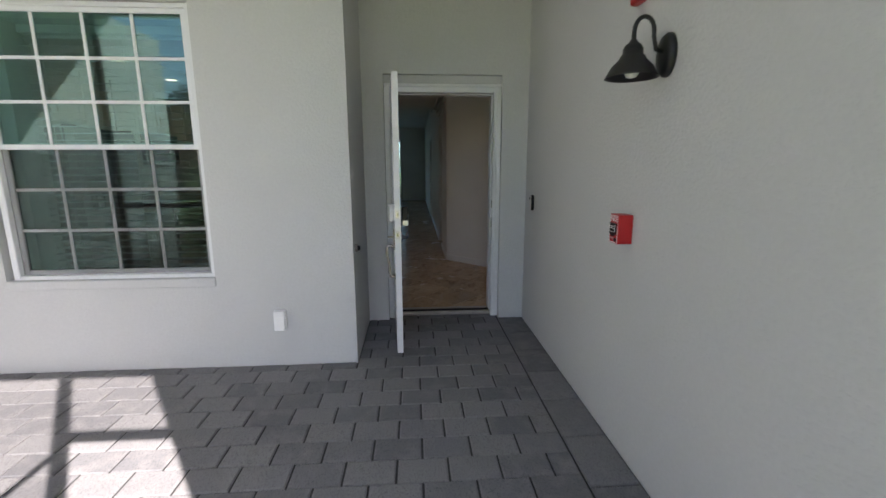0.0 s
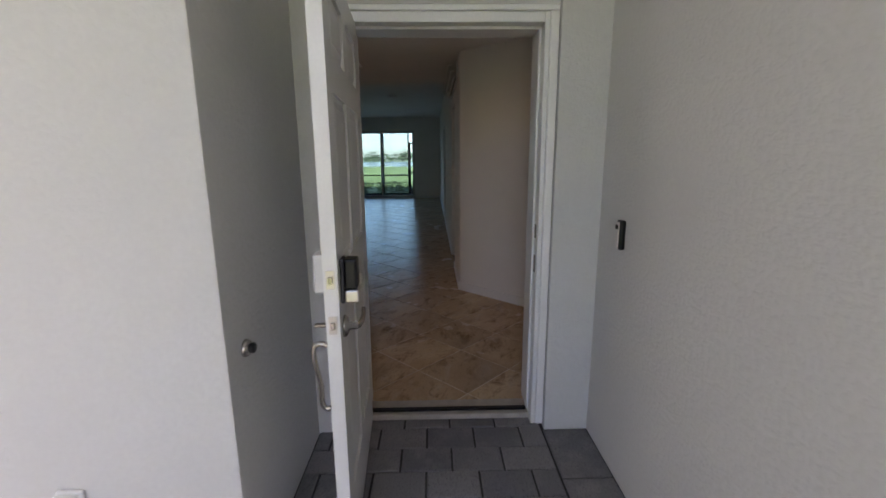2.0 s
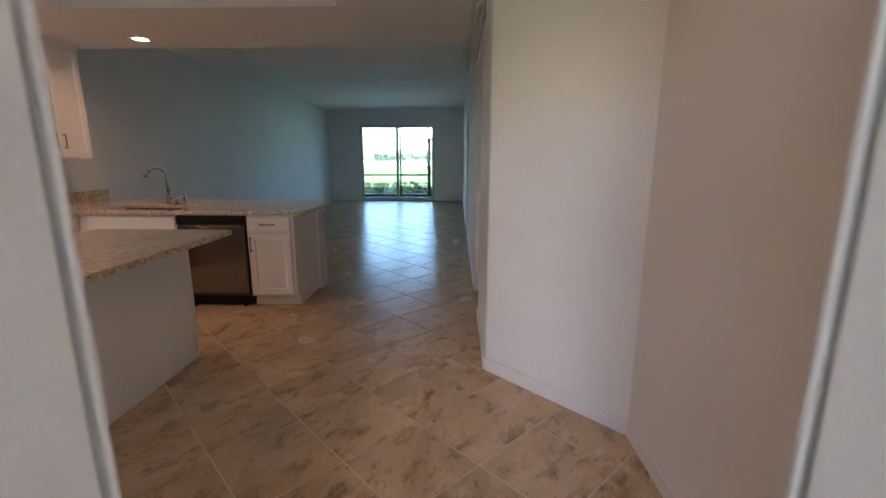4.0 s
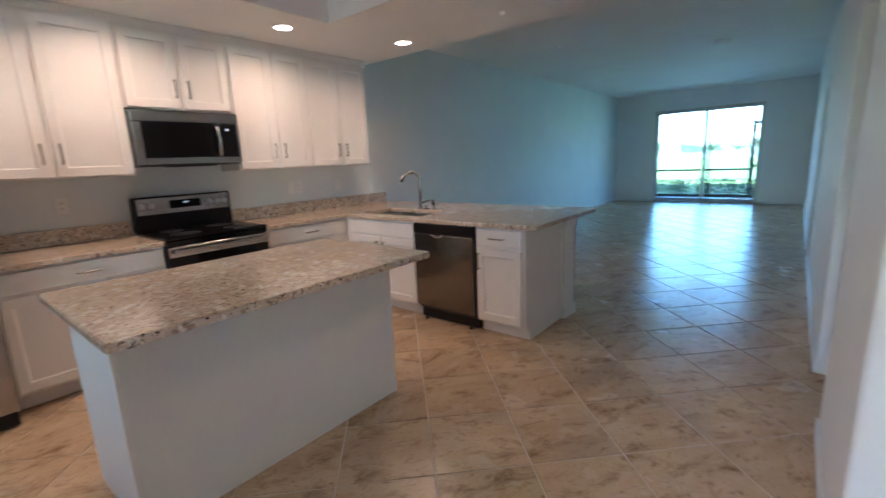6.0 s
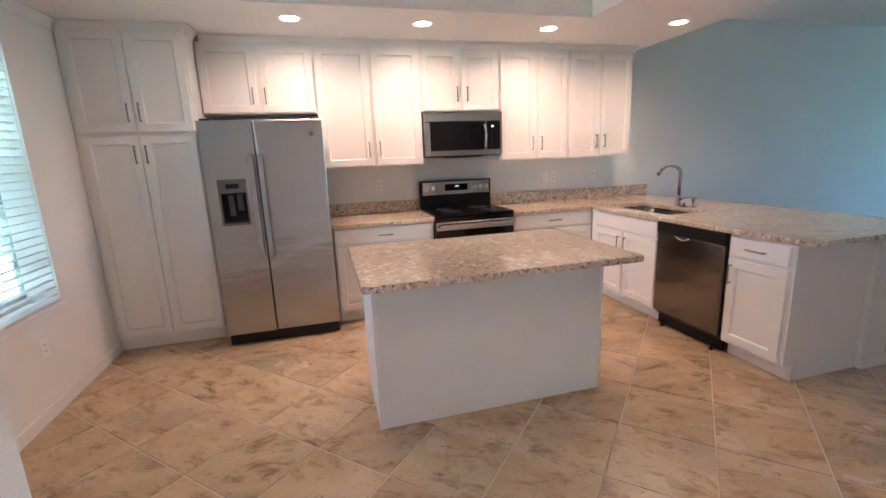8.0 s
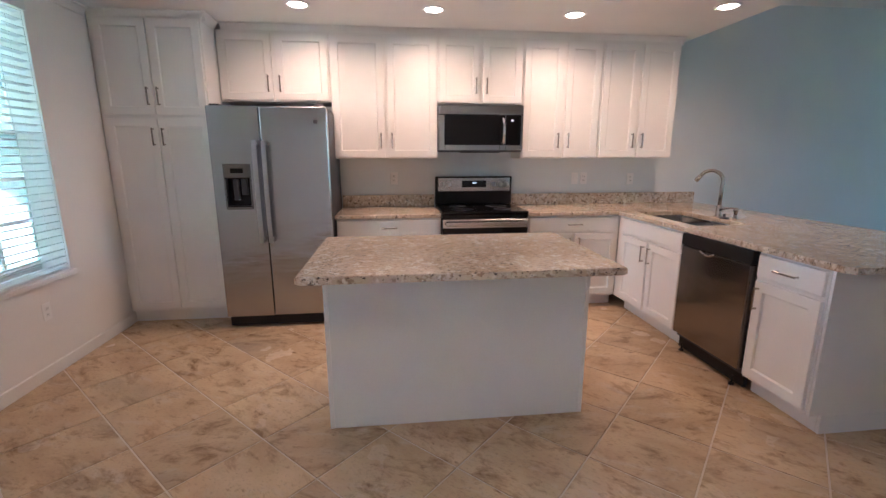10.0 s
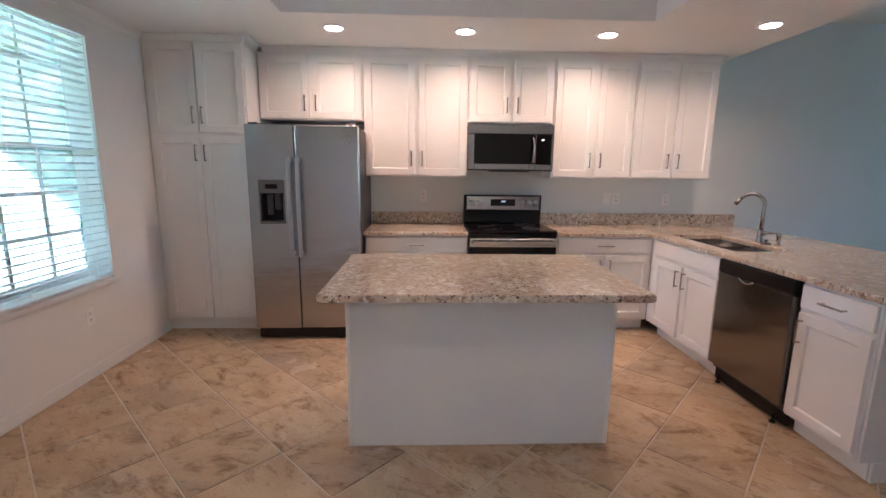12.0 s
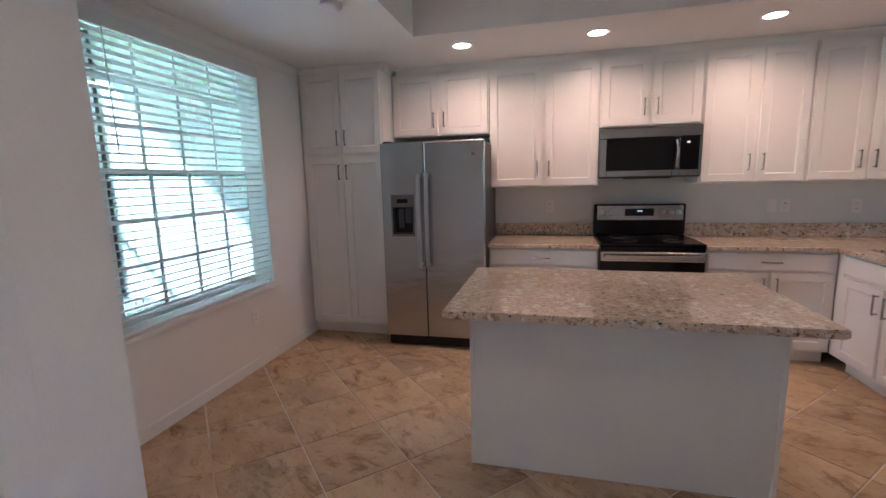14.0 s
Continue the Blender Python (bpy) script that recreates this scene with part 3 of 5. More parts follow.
    part("thumb_latch", boxes((ex - 0.012, ex + 0.012, T0 - 0.05, T0 - 0.006, 0.872, 0.880), bevel=0.002), CHROME, t)
    for z in (0.22, 1.0, 1.8):
        part("hinge", lathe([(0.007, z - 0.05), (0.007, z + 0.05)], 10, m=pose(-0.006, T0 - 0.002, 0)), CHROME, t)


door_frame()
front_door()


# ---- kitchen window ----
def window():
    t = thing("window_1", pose(0, 0, 0), "white single-hung window with colonial grilles", "window")
    t["kind"] = "structure"
    y0, y1 = 3.345, 3.42
    f = 0.042
    part("window_frame", boxes((GX0, GX0 + f, y0 - 0.01, y1, WZ0, WZ1), (GX1 - f, GX1, y0 - 0.01, y1, WZ0, WZ1),
                               (GX0 + f, GX1 - f, y0 - 0.01, y1, WZ0, WZ0 + 0.03), (GX0 + f, GX1 - f, y0 - 0.01, y1, WZ1 - 0.03, WZ1), bevel=0.004), VINYL, t)
    part("window_sill", boxes((WX0 - 0.004, WX1 + 0.004, 3.288, 3.345, WZ0 - 0.060, WZ0 + 0.004), bevel=0.006), STUCCO, t, "grey stucco sill")
    meet = 1.52
    for name, za, zb, ya in (("sash", meet - 0.01, WZ1 - 0.03, y0 + 0.002), ("sash", WZ0 + 0.03, meet + 0.035, y0 + 0.034)):
        xa, xb = GX0 + f, GX1 - f
        s = 0.032
        sash = part(name, boxes((xa, xa + s, ya, ya + 0.03, za, zb), (xb - s, xb, ya, ya + 0.03, za, zb), (xa + s, xb - s, ya, ya + 0.03, za, za + s),
                                (xa + s, xb - s, ya, ya + 0.03, zb - s, zb), bevel=0.003), VINYL, t)
        pa, pb, qa, qb = xa + s, xb - s, za + s, zb - s
        if za < 1.0:
            sc = part("insect_screen", boxes((xa + 0.004, xb - 0.004, ya - 0.012, ya - 0.011, za + 0.004, zb - 0.03)), SCREEN, t, "dark mesh insect screen")
            sc.visible_shadow = False
        for i in range(1, 4):
            x = pa + (pb - pa) * i / 4
            part("grille_bar", boxes((x - 0.010, x + 0.010, ya + 0.006, ya + 0.022, qa, qb), bevel=0.002), VINYL, sash)
        for i in range(1, 3):
            z = qa + (qb - qa) * i / 3
            part("grille_bar", boxes((pa, pb, ya + 0.005, ya + 0.023, z - 0.010, z + 0.010), bevel=0.002), VINYL, sash)
        g = part("pane", boxes((pa, pb, ya + 0.0125, ya + 0.0155, qa, qb)), GLASS, sash)
        g.visible_shadow = False
    part("stool", boxes((IX0 - 0.03, IX1 + 0.03, 3.425, FRONT_IN + 0.040, WZ0 - 0.034, WZ0 - 0.001), bevel=0.006, seg=2), TRIM, t, "white marble stool")


def blind():
    t = thing("window_blind", pose(0, 0, 0), "white horizontal two-inch blind, slats open", "blind")
    x0, x1, y = IX0 + 0.006, IX1 - 0.004, 3.568
    part("headrail", boxes((x0, x1, y - 0.03, y + 0.03, IZ1 - 0.055, IZ1 - 0.002), bevel=0.003), SLATP, t)
    part("valance", boxes((x0 - 0.008, x1 + 0.008, y + 0.034, y + 0.044, IZ1 - 0.075, IZ1 - 0.001), bevel=0.003), SLATP, t)
    n = 34
    top, bot = IZ1 - 0.085, WZ0 + 0.045
    me = None
    for i in range(n):
        z = top + (bot - top) * i / (n - 1)
        if me is None:
            bm = bmesh.new()
            prof = [(-0.025, 0.0), (-0.012, 0.0028), (0.0, 0.0036), (0.012, 0.0028), (0.025, 0.0)]
            lo = [[bm.verts.new((x, a, b - 0.0012)) for a, b in prof] for x in (x0, x1)]
            hi = [[bm.verts.new((x, a, b + 0.0012)) for a, b in prof] for x in (x0, x1)]
            for k in range(4):
                bm.faces.new((lo[0][k], lo[0][k + 1], lo[1][k + 1], lo[1][k]))
                bm.faces.new((hi[0][k], hi[1][k], hi[1][k + 1], hi[0][k + 1]))
            for k in (0, 4):
                bm.faces.new((lo[0][k], lo[1][k], hi[1][k], hi[0][k]))
            bmesh.ops.recalc_face_normals(bm, faces=bm.faces)
            me = mesh_of(bm, "slat", SLATP)
        s = new("slat", me)
        s.parent = t
        s.matrix_local = pose(0, y, z, 6)
    part("bottom_rail", boxes((x0, x1, y - 0.026, y + 0.026, WZ0 + 0.004, WZ0 + 0.022), bevel=0.004), SLATP, t)
    for x in (x0 + 0.14, (x0 + x1) / 2, x1 - 0.14):
        part("ladder_cord", boxes((x - 0.001, x + 0.001, y + 0.0275, y + 0.0295, WZ0 + 0.02, IZ1 - 0.06), (x - 0.001, x + 0.001, y - 0.0295, y - 0.0275, WZ0 + 0.02, IZ1 - 0.06)), WHITE, t)
    part("tilt_wand", tube([(x1 - 0.09, y + 0.052, IZ1 - 0.08), (x1 - 0.095, y + 0.054, IZ1 - 0.7)], 0.004, 8), GREYP, t, "grey tilt wand")


window()
blind()


# ---- sliding door, lanai and outdoors ----
def sliding_door():
    t = thing("sliding_door", pose(0, 0, 0), "two-panel white aluminium sliding glass door", "door")
    t["kind"] = "structure"
    y = FAR + 0.05
    part("door_frame", boxes((SX0, SX0 + 0.035, y, y + 0.12, 0, SZ), (SX1 - 0.035, SX1, y, y + 0.12, 0, SZ), (SX0 + 0.035, SX1 - 0.035, y, y + 0.12, SZ - 0.035, SZ), (SX0 + 0.035, SX1 - 0.035, y, y + 0.12, 0.0, 0.03), bevel=0.004), ALUM, t)
    mid = (SX0 + SX1) / 2
    for xa, xb, ya in ((SX0 + 0.035, mid + 0.035, y + 0.062), (mid - 0.035, SX1 - 0.035, y + 0.012)):
        s = 0.048
        p = part("door_panel", boxes((xa, xa + s, ya, ya + 0.04, 0.03, SZ - 0.035), (xb - s, xb, ya, ya + 0.04, 0.03, SZ - 0.035), (xa + s, xb - s, ya, ya + 0.04, 0.03, 0.10), (xa + s, xb - s, ya, ya + 0.04, SZ - 0.09, SZ - 0.035), bevel=0.004), ALUM, t)
        g = part("pane", boxes((xa + s, xb - s, ya + 0.017, ya + 0.023, 0.10, SZ - 0.09)), CLEAR, p)
        g.visible_shadow = False
    part("door_pull", boxes((mid - 0.02, mid + 0.0, y - 0.012, y + 0.011, 0.95, 1.15), bevel=0.004), WHITE, t)


def lanai():
    struct("lanai_floor", boxes((-4.2, 0.9, FAR + 0.21, 20.1, -0.15, -0.02)), CONCRETE, "pale concrete lanai floor", "floor")
    struct("lanai_ceiling", boxes((-4.2, 0.9, FAR + 0.21, 20.2, 2.9, 3.0)), CEIL, "painted lanai ceiling", "ceiling")
    struct("wall_lanai_west", boxes((-4.2, -4.0, FAR + 0.21, 20.1, -0.1, 2.9)), STUCCO, "stucco side wall of the lanai", "wall")
    struct("wall_lanai_east", boxes((0.7, 0.9, FAR + 0.21, 20.1, -0.1, 2.9)), STUCCO, "stucco side wall of the lanai", "wall")
    t = thing("screen_wall", pose(0, 20.0, 0), "dark bronze framed insect screen with a screen door", "screen")
    for x in (-3.96, -1.62, -0.62, 0.30, 0.66):
        part("post", boxes((x - 0.025, x + 0.025, -0.025, 0.025, -0.02, 2.9), bevel=0.003), BRONZE, t)
    part("rail", boxes((-3.96, -0.62, -0.02, 0.02, 0.74, 0.79), bevel=0.003), BRONZE, t)
    part("rail", boxes((-3.96, 0.66, -0.02, 0.02, -0.02, 0.06), bevel=0.003), BRONZE, t)
    d = part("screen_door", boxes((-0.60, -0.53, -0.035, 0.0, 0.0, 2.05), (0.20, 0.27, -0.035, 0.0, 0.0, 2.05), (-0.53, 0.20, -0.035, 0.0, 1.98, 2.05), (-0.53, 0.20, -0.035, 0.0, 0.0, 0.25), (-0.53, 0.20, -0.035, 0.0, 0.82, 0.89), bevel=0.003), BRONZE, t)
    part("mesh", boxes((-3.94, -0.64, 0.006, 0.008, 0.06, 2.88)), SCREEN, t)


def far_woods():
    rng = random.Random(5)
    verts, faces = [], []
    for i in range(900):
        x = -330 + 660 * rng.random()
        y = 262 + 30 * rng.random()
        h = 3.5 + 3.5 * rng.random() + 1.6 * math.sin(x * 0.05)
        for k in range(14):
            a, r, zz = rng.random() * 6.28, (rng.random() ** 0.5) * h * 0.45, h * (0.15 + 0.85 * rng.random())
            c = Vector((x + r * math.cos(a), y + r * math.sin(a), zz))
            s = 0.5 + 0.7 * rng.random()
            b = len(verts)
            for _ in range(4):
                verts.append(c + Vector((rng.uniform(-s, s), rng.uniform(-s, s), rng.uniform(-s, s))))
            faces += [(b, b + 1, b + 2), (b, b + 2, b + 3), (b, b + 1, b + 3), (b + 1, b + 2, b + 3)]
    me = bpy.data.meshes.new("far_woods")
    me.from_pydata([tuple(v) for v in verts], [], faces)
    me.materials.append(LEAF)
    tagged(new("far_woods", me), "distant line of green trees beyond the lake", "woods", "", "stuff")


def shrub(x, y, seed, size=1.0, label="low green shrub in the bed outside the lanai", group="shrubs outside the lanai"):
    t = thing("shrub", pose(x, y, -0.11) @ Matrix.Scale(size, 4), label, "shrub", group)
    rng = random.Random(seed)
    bm = bmesh.new()
    for i in range(9):
        a = rng.random() * 6.28
        tube([(0, 0, 0), (0.08 * math.cos(a), 0.08 * math.sin(a), 0.15), (0.2 * math.cos(a), 0.2 * math.sin(a), 0.34 + 0.1 * rng.random())], 0.008, 5, bm, 0.5)
    part("stems", bm, ROOF, t)
    bm = bmesh.new()
    for i in range(260):
        a, r, z = rng.random() * 6.28, 0.32 * rng.random() ** 0.5, 0.12 + 0.42 * rng.random()
        c = Vector((r * math.cos(a), r * math.sin(a), z))
        d = Vector((rng.uniform(-1, 1), rng.uniform(-1, 1), rng.uniform(0.0, 1))).normalized()
        u = d.orthogonal().normalized() * 0.018
        vs = [bm.verts.new(p) for p in (c, c + d * 0.05 + u, c + d * 0.1, c + d * 0.05 - u)]
        bm.faces.new(vs)
    part("foliage", bm, SHRUB, t)


struct("ground", boxes((-400, 400, -400, 420, -0.6, -0.12)), GRASS, "green lawn reaching to the horizon", "ground")
struct("lake", boxes((-300, 300, 92, 255, -0.13, -0.10)), WATER, "blue lake beyond the lawn", "water")
sliding_door()
lanai()
far_woods()
for i, x in enumerate((-2.5, -1.75, -1.15, -0.55, -3.2)):
    shrub(x, 20.75 + 0.1 * (i % 2), i)
for i, (x, y) in enumerate(((-3.45, -0.75), (-3.3, -1.35), (-2.75, -0.95), (-3.6, -2.1))):
    shrub(x, y, 20 + i, 1.25, "leafy green shrub beside the porch screen", "shrubs outside the porch")


def tree(x, y, height, seed):
    t = thing("tree", pose(x, y, -0.12), "dark green leafy tree on the lawn before the porch", "tree", "trees before the porch")
    rng = random.Random(seed)
    wood = bmesh.new()
    tube([(0, 0, 0), (0.06, 0.03, height * 0.25), (0.0, 0.1, height * 0.55), (0.05, 0.0, height * 0.8)], 0.16, 10, wood, 0.35)
    verts, faces = [], []
    for i in range(26):
        a, up = 2.4 * i + rng.random(), height * (0.18 + 0.72 * rng.random())
        reach = height * (0.20 + 0.22 * rng.random())
        tip = Vector((reach * math.cos(a), reach * math.sin(a), up + 0.1 * height * rng.random()))
        tube([(0.02, 0.05, up * 0.75), tip * 0.5 + Vector((0, 0, up * 0.42)), tip], 0.05, 6, wood, 0.3)
        for k in range(150):
            c = tip + Vector((rng.gauss(0, 0.42), rng.gauss(0, 0.42), rng.gauss(0, 0.30)))
            d = Vector((rng.uniform(-1, 1), rng.uniform(-1, 1), rng.uniform(-0.6, 0.8))).normalized() * 0.20
            u = d.orthogonal().normalized() * 0.06
            b = len(verts)
            verts += [tuple(c), tuple(c + d * 0.5 + u), tuple(c + d), tuple(c + d * 0.5 - u)]
            faces.append((b, b + 1, b + 2, b + 3))
    part("trunk", wood, ROOF, t)
    me = bpy.data.meshes.new("crown")
    me.from_pydata(verts, [], faces)
    me.materials.append(LEAF)
    new("crown", me).parent = t


for i, (x, y, h) in enumerate(((-10.4, -18.5, 5.6), (-13.2, -19.6, 5.3), (-8.0, -19.8, 5.5), (-16.2, -20.5, 5.8), (-11.8, -23.0, 6.2))):
    tree(x, y, h, 40 + i)
struct("planting_bed", boxes((-4.2, 0.6, 20.11, 21.4, -0.119, -0.10)), ROOF, "brown mulch bed outside the lanai", "ground")


def porch_screen():
    t = thing("porch_screen", pose(0, 0.15, 0), "dark bronze aluminium screen frame across the porch", "screen")
    for x in (-3.92, -2.02, -0.109, 0.70):
        part("post", boxes((x - 0.028, x + 0.028, -0.03, 0.03, PZ, 3.4), bevel=0.003), BRONZE, t)
    for x0, x1, z in ((-3.892, -0.137, 0.86), (-0.081, 0.672, 2.315), (-3.892, 0.672, 3.34)):
        part("rail", boxes((x0, x1, -0.025, 0.025, z - 0.035, z + 0.035), bevel=0.003), BRONZE, t)
    part("brace", tube([(-0.52, 0, 1.62), (-0.135, 0, 2.16)], 0.018, 8), BRONZE, t)
    part("mesh", boxes((-3.89, -0.137, 0.026, 0.028, PZ, 3.3)), SCREEN, t)
    part("mesh", boxes((-0.081, 0.672, 0.026, 0.028, 2.35, 3.3)), SCREEN, t)


porch_screen()


# ---- kitchen ----
def shaker(name, parent, x0, x1, z0, z1, y=0.0, drawer=False, mat=None):
    """A framed door or a plain drawer front, proud of the cabinet face at y."""
    t, fr, rec = 0.019, 0.058, 0.010
    bm = bmesh.new()
    if drawer:
        box(bm, x0, x1, y - t, y, z0, z1, bevel=0.003)
    else:
        def ring(g, d):
            return [bm.verts.new((x, y - d, z)) for x, z in ((x0 + g, z0 + g), (x1 - g, z0 + g), (x1 - g, z1 - g), (x0 + g, z1 - g))]
        rings = [ring(0, 0), ring(0, t - 0.002), ring(0.002, t), ring(fr - 0.002, t), ring(fr, t - 0.002), ring(fr + 0.006, t - rec)]
        for a, b in zip(rings, rings[1:]):
            for k in range(4):
                bm.faces.new((a[k], a[(k + 1) % 4], b[(k + 1) % 4], b[k]))
        bm.faces.new(rings[-1])
        bm.faces.new(rings[0][::-1])
    return part(name, bm, mat or CAB, parent)


def pull(parent, x, z, y=0.0, upright=True, n=0.135):
    """A flat square bar pull on two feet."""
    y0 = y - 0.019
    h = n / 2
    if upright:
        rows = ((x - 0.005, x + 0.005, y0 - 0.034, y0 - 0.025, z - h, z + h), (x - 0.004, x + 0.004, y0 - 0.026, y0, z - h + 0.004, z - h + 0.014), (x - 0.004, x + 0.004, y0 - 0.026, y0, z + h - 0.014, z + h - 0.004))
    else:
        rows = ((x - h, x + h, y0 - 0.034, y0 - 0.025, z - 0.005, z + 0.005), (x - h + 0.004, x - h + 0.014, y0 - 0.026, y0, z - 0.004, z + 0.004), (x + h - 0.014, x + h - 0.004, y0 - 0.026, y0, z - 0.004, z + 0.004))
    return part("handle", boxes(*rows, bevel=0.0015), CHROME, parent)


def upper(y0, y1, z0, z1, split, label, hz=None, depth=0.33):
    t = thing("wall_cabinet", pose(-3.33, y0, 0, 0, 0, 90), label, "cabinet", "white wall cabinets")
    w = y1 - y0
    part("body", boxes((0.001, w - 0.001, 0, depth - 0.002, z0, z1 + 0.02), bevel=0.002), CAB, t)
    e, g = 0.014, 0.016
    m = split if split else w / 2
    for x0, x1, hx in ((e, m - g, m - g - 0.032), (m + g, w - e, m + g + 0.032)):
        d = shaker("door", t, x0, x1, z0 + 0.012, z1)
        pull(d, hx, (hz or z0 + 0.135), 0)
    return t


upper(4.395, 5.295, 1.838, 2.378, 0.447, "white two-door wall cabinet above the refrigerator", 1.98)
upper(5.297, 6.217, 1.364, 2.378, 0.466, "tall white two-door wall cabinet", 1.52)
upper(6.219, 6.985, 1.838, 2.378, 0.387, "short white wall cabinet above the microwave", 1.99)
upper(6.987, 7.727, 1.364, 2.378, 0.39, "white two-door wall cabinet beside the microwave", 1.525)
upper(7.729, 8.475, 1.364, 2.378, 0.37, "white two-door wall cabinet at the end of the run", 1.525)


def pantry():
    t = thing("pantry_cabinet", pose(-3.06, FRONT_IN + 0.018, 0, 0, 0, 90), "tall white four-door pantry cabinet", "cabinet")
    w, d = 4.392 - FRONT_IN - 0.018, 0.598
    part("body", boxes((0.0, w, 0, d, 0.105, 2.40), bevel=0.002), CAB, t)
    part("toe_kick", boxes((0.0, w - 0.002, 0.045, d, 0.001, 0.104), bevel=0.003), CAB, t)
    for x0, x1, hx in ((0.030, 0.400, 0.370), (0.412, w - 0.012, 0.444)):
        lo = shaker("door", t, x0, x1, 0.125, 1.672)
        pull(lo, hx, 1.535)
        hi = shaker("door", t, x0, x1, 1.70, 2.39)
        pull(hi, hx, 1.835)


pantry()
# crown between the cabinets and the ceiling
crown("crown_uppers", [((-3.345, 4.44), (-3.345, 8.50), (1, 0)), ((-3.657, 8.477), (-3.31, 8.477), (0, 1))])
crown("crown_pantry", [((-3.072, FRONT_IN + 0.02), (-3.072, 4.43), (1, 0)), ((-3.31, 4.394), (-3.04, 4.394), (0, 1))])
crown("crown_window_wall", [((-3.03, FRONT_IN + 0.016), (-0.416, FRONT_IN + 0.016), (0, 1))])

CT = 0.90   # worktop height


def base(m, w, label, doors=2, drawer=True, depth=0.60, hx=None, sink=False):
    t = thing("base_cabinet", m, label, "cabinet", "white base cabinets")
    if sink:
        part("body", boxes((0.001, 0.02, 0, depth, 0.105, 0.864), (w - 0.02, w - 0.001, 0, depth, 0.105, 0.864), (0.02, w - 0.02, 0, 0.02, 0.105, 0.864), (0.02, w - 0.02, 0.02, depth, 0.105, 0.13)), CAB, t)
    else:
        part("body", boxes((0.001, w - 0.001, 0, depth, 0.105, 0.864), bevel=0.002), CAB, t)
    part("toe_kick", boxes((0.001, w - 0.001, 0.07, depth, 0.001, 0.104), bevel=0.002), CAB, t)
    e, g = 0.014, 0.014
    if drawer:
        d = shaker("drawer_front", t, e, w - e, 0.725, 0.850, drawer=True)
        if drawer == "pull":
            pull(d, w / 2, 0.785, upright=False)
    spans = [(e, w / 2 - g, w / 2 - g - 0.03), (w / 2 + g, w - e, w / 2 + g + 0.03)] if doors == 2 else [(e, w - e, hx)]
    for x0, x1, h in spans:
        d = shaker("door", t, x0, x1, 0.125, 0.700)
        pull(d, h, 0.60)
    return t


base(pose(-3.035, 5.325, 0, 0, 0, 90), 0.888, "white base cabinet with one wide drawer beside the range", drawer="pull")
base(pose(-3.035, 6.990, 0, 0, 0, 90), 0.86, "white corner base cabinet with a drawer", drawer="pull")
base(pose(-2.955, 7.855, 0), 0.842, "white sink base cabinet with a false drawer front", sink=True)
base(pose(-1.478, 7.855, 0), 0.415, "narrow white base cabinet with drawer at the peninsula end", doors=1, drawer="pull", hx=0.045)
_t = thing("corner_filler", pose(-3.035, 7.855, 0), "white filler strip in the inner corner of the base cabinets", "filler")
part("strip", boxes((0.0, 0.078, -0.004, 0.02, 0.105, 0.864), bevel=0.002), CAB, _t)
_t = thing("end_panel", pose(-1.060, 7.855, 0), "white cabinet end panel with a toe notch", "panel")
part("panel", boxes((0.0, 0.014, 0.0, 0.62, 0.106, 0.864), (0.0, 0.014, 0.07, 0.62, 0.001, 0.106), bevel=0.001), CAB, _t)
struct("knee_wall", boxes((BACK, -1.02, 8.478, 8.69, 0, 0.863)), WALL, "painted low wall behind the peninsula cabinets", "wall")
skirting("baseboard_knee", [(BACK + 0.02, -1.02, 8.691, 8.691 + BT, 0.001, BH), (-1.019, -1.005, 8.478, 8.691 + BT, 0.001, BH)])
_t = thing("bracket_trim", pose(-1.02, 8.478, 0), "small white moulding on the low wall under the counter", "trim")
part("moulding", boxes((0.001, 0.018, 0.0, 0.21, 0.80, 0.862), (0.001, 0.010, 0.0, 0.21, 0.775, 0.80), bevel=0.004), TRIM, _t)


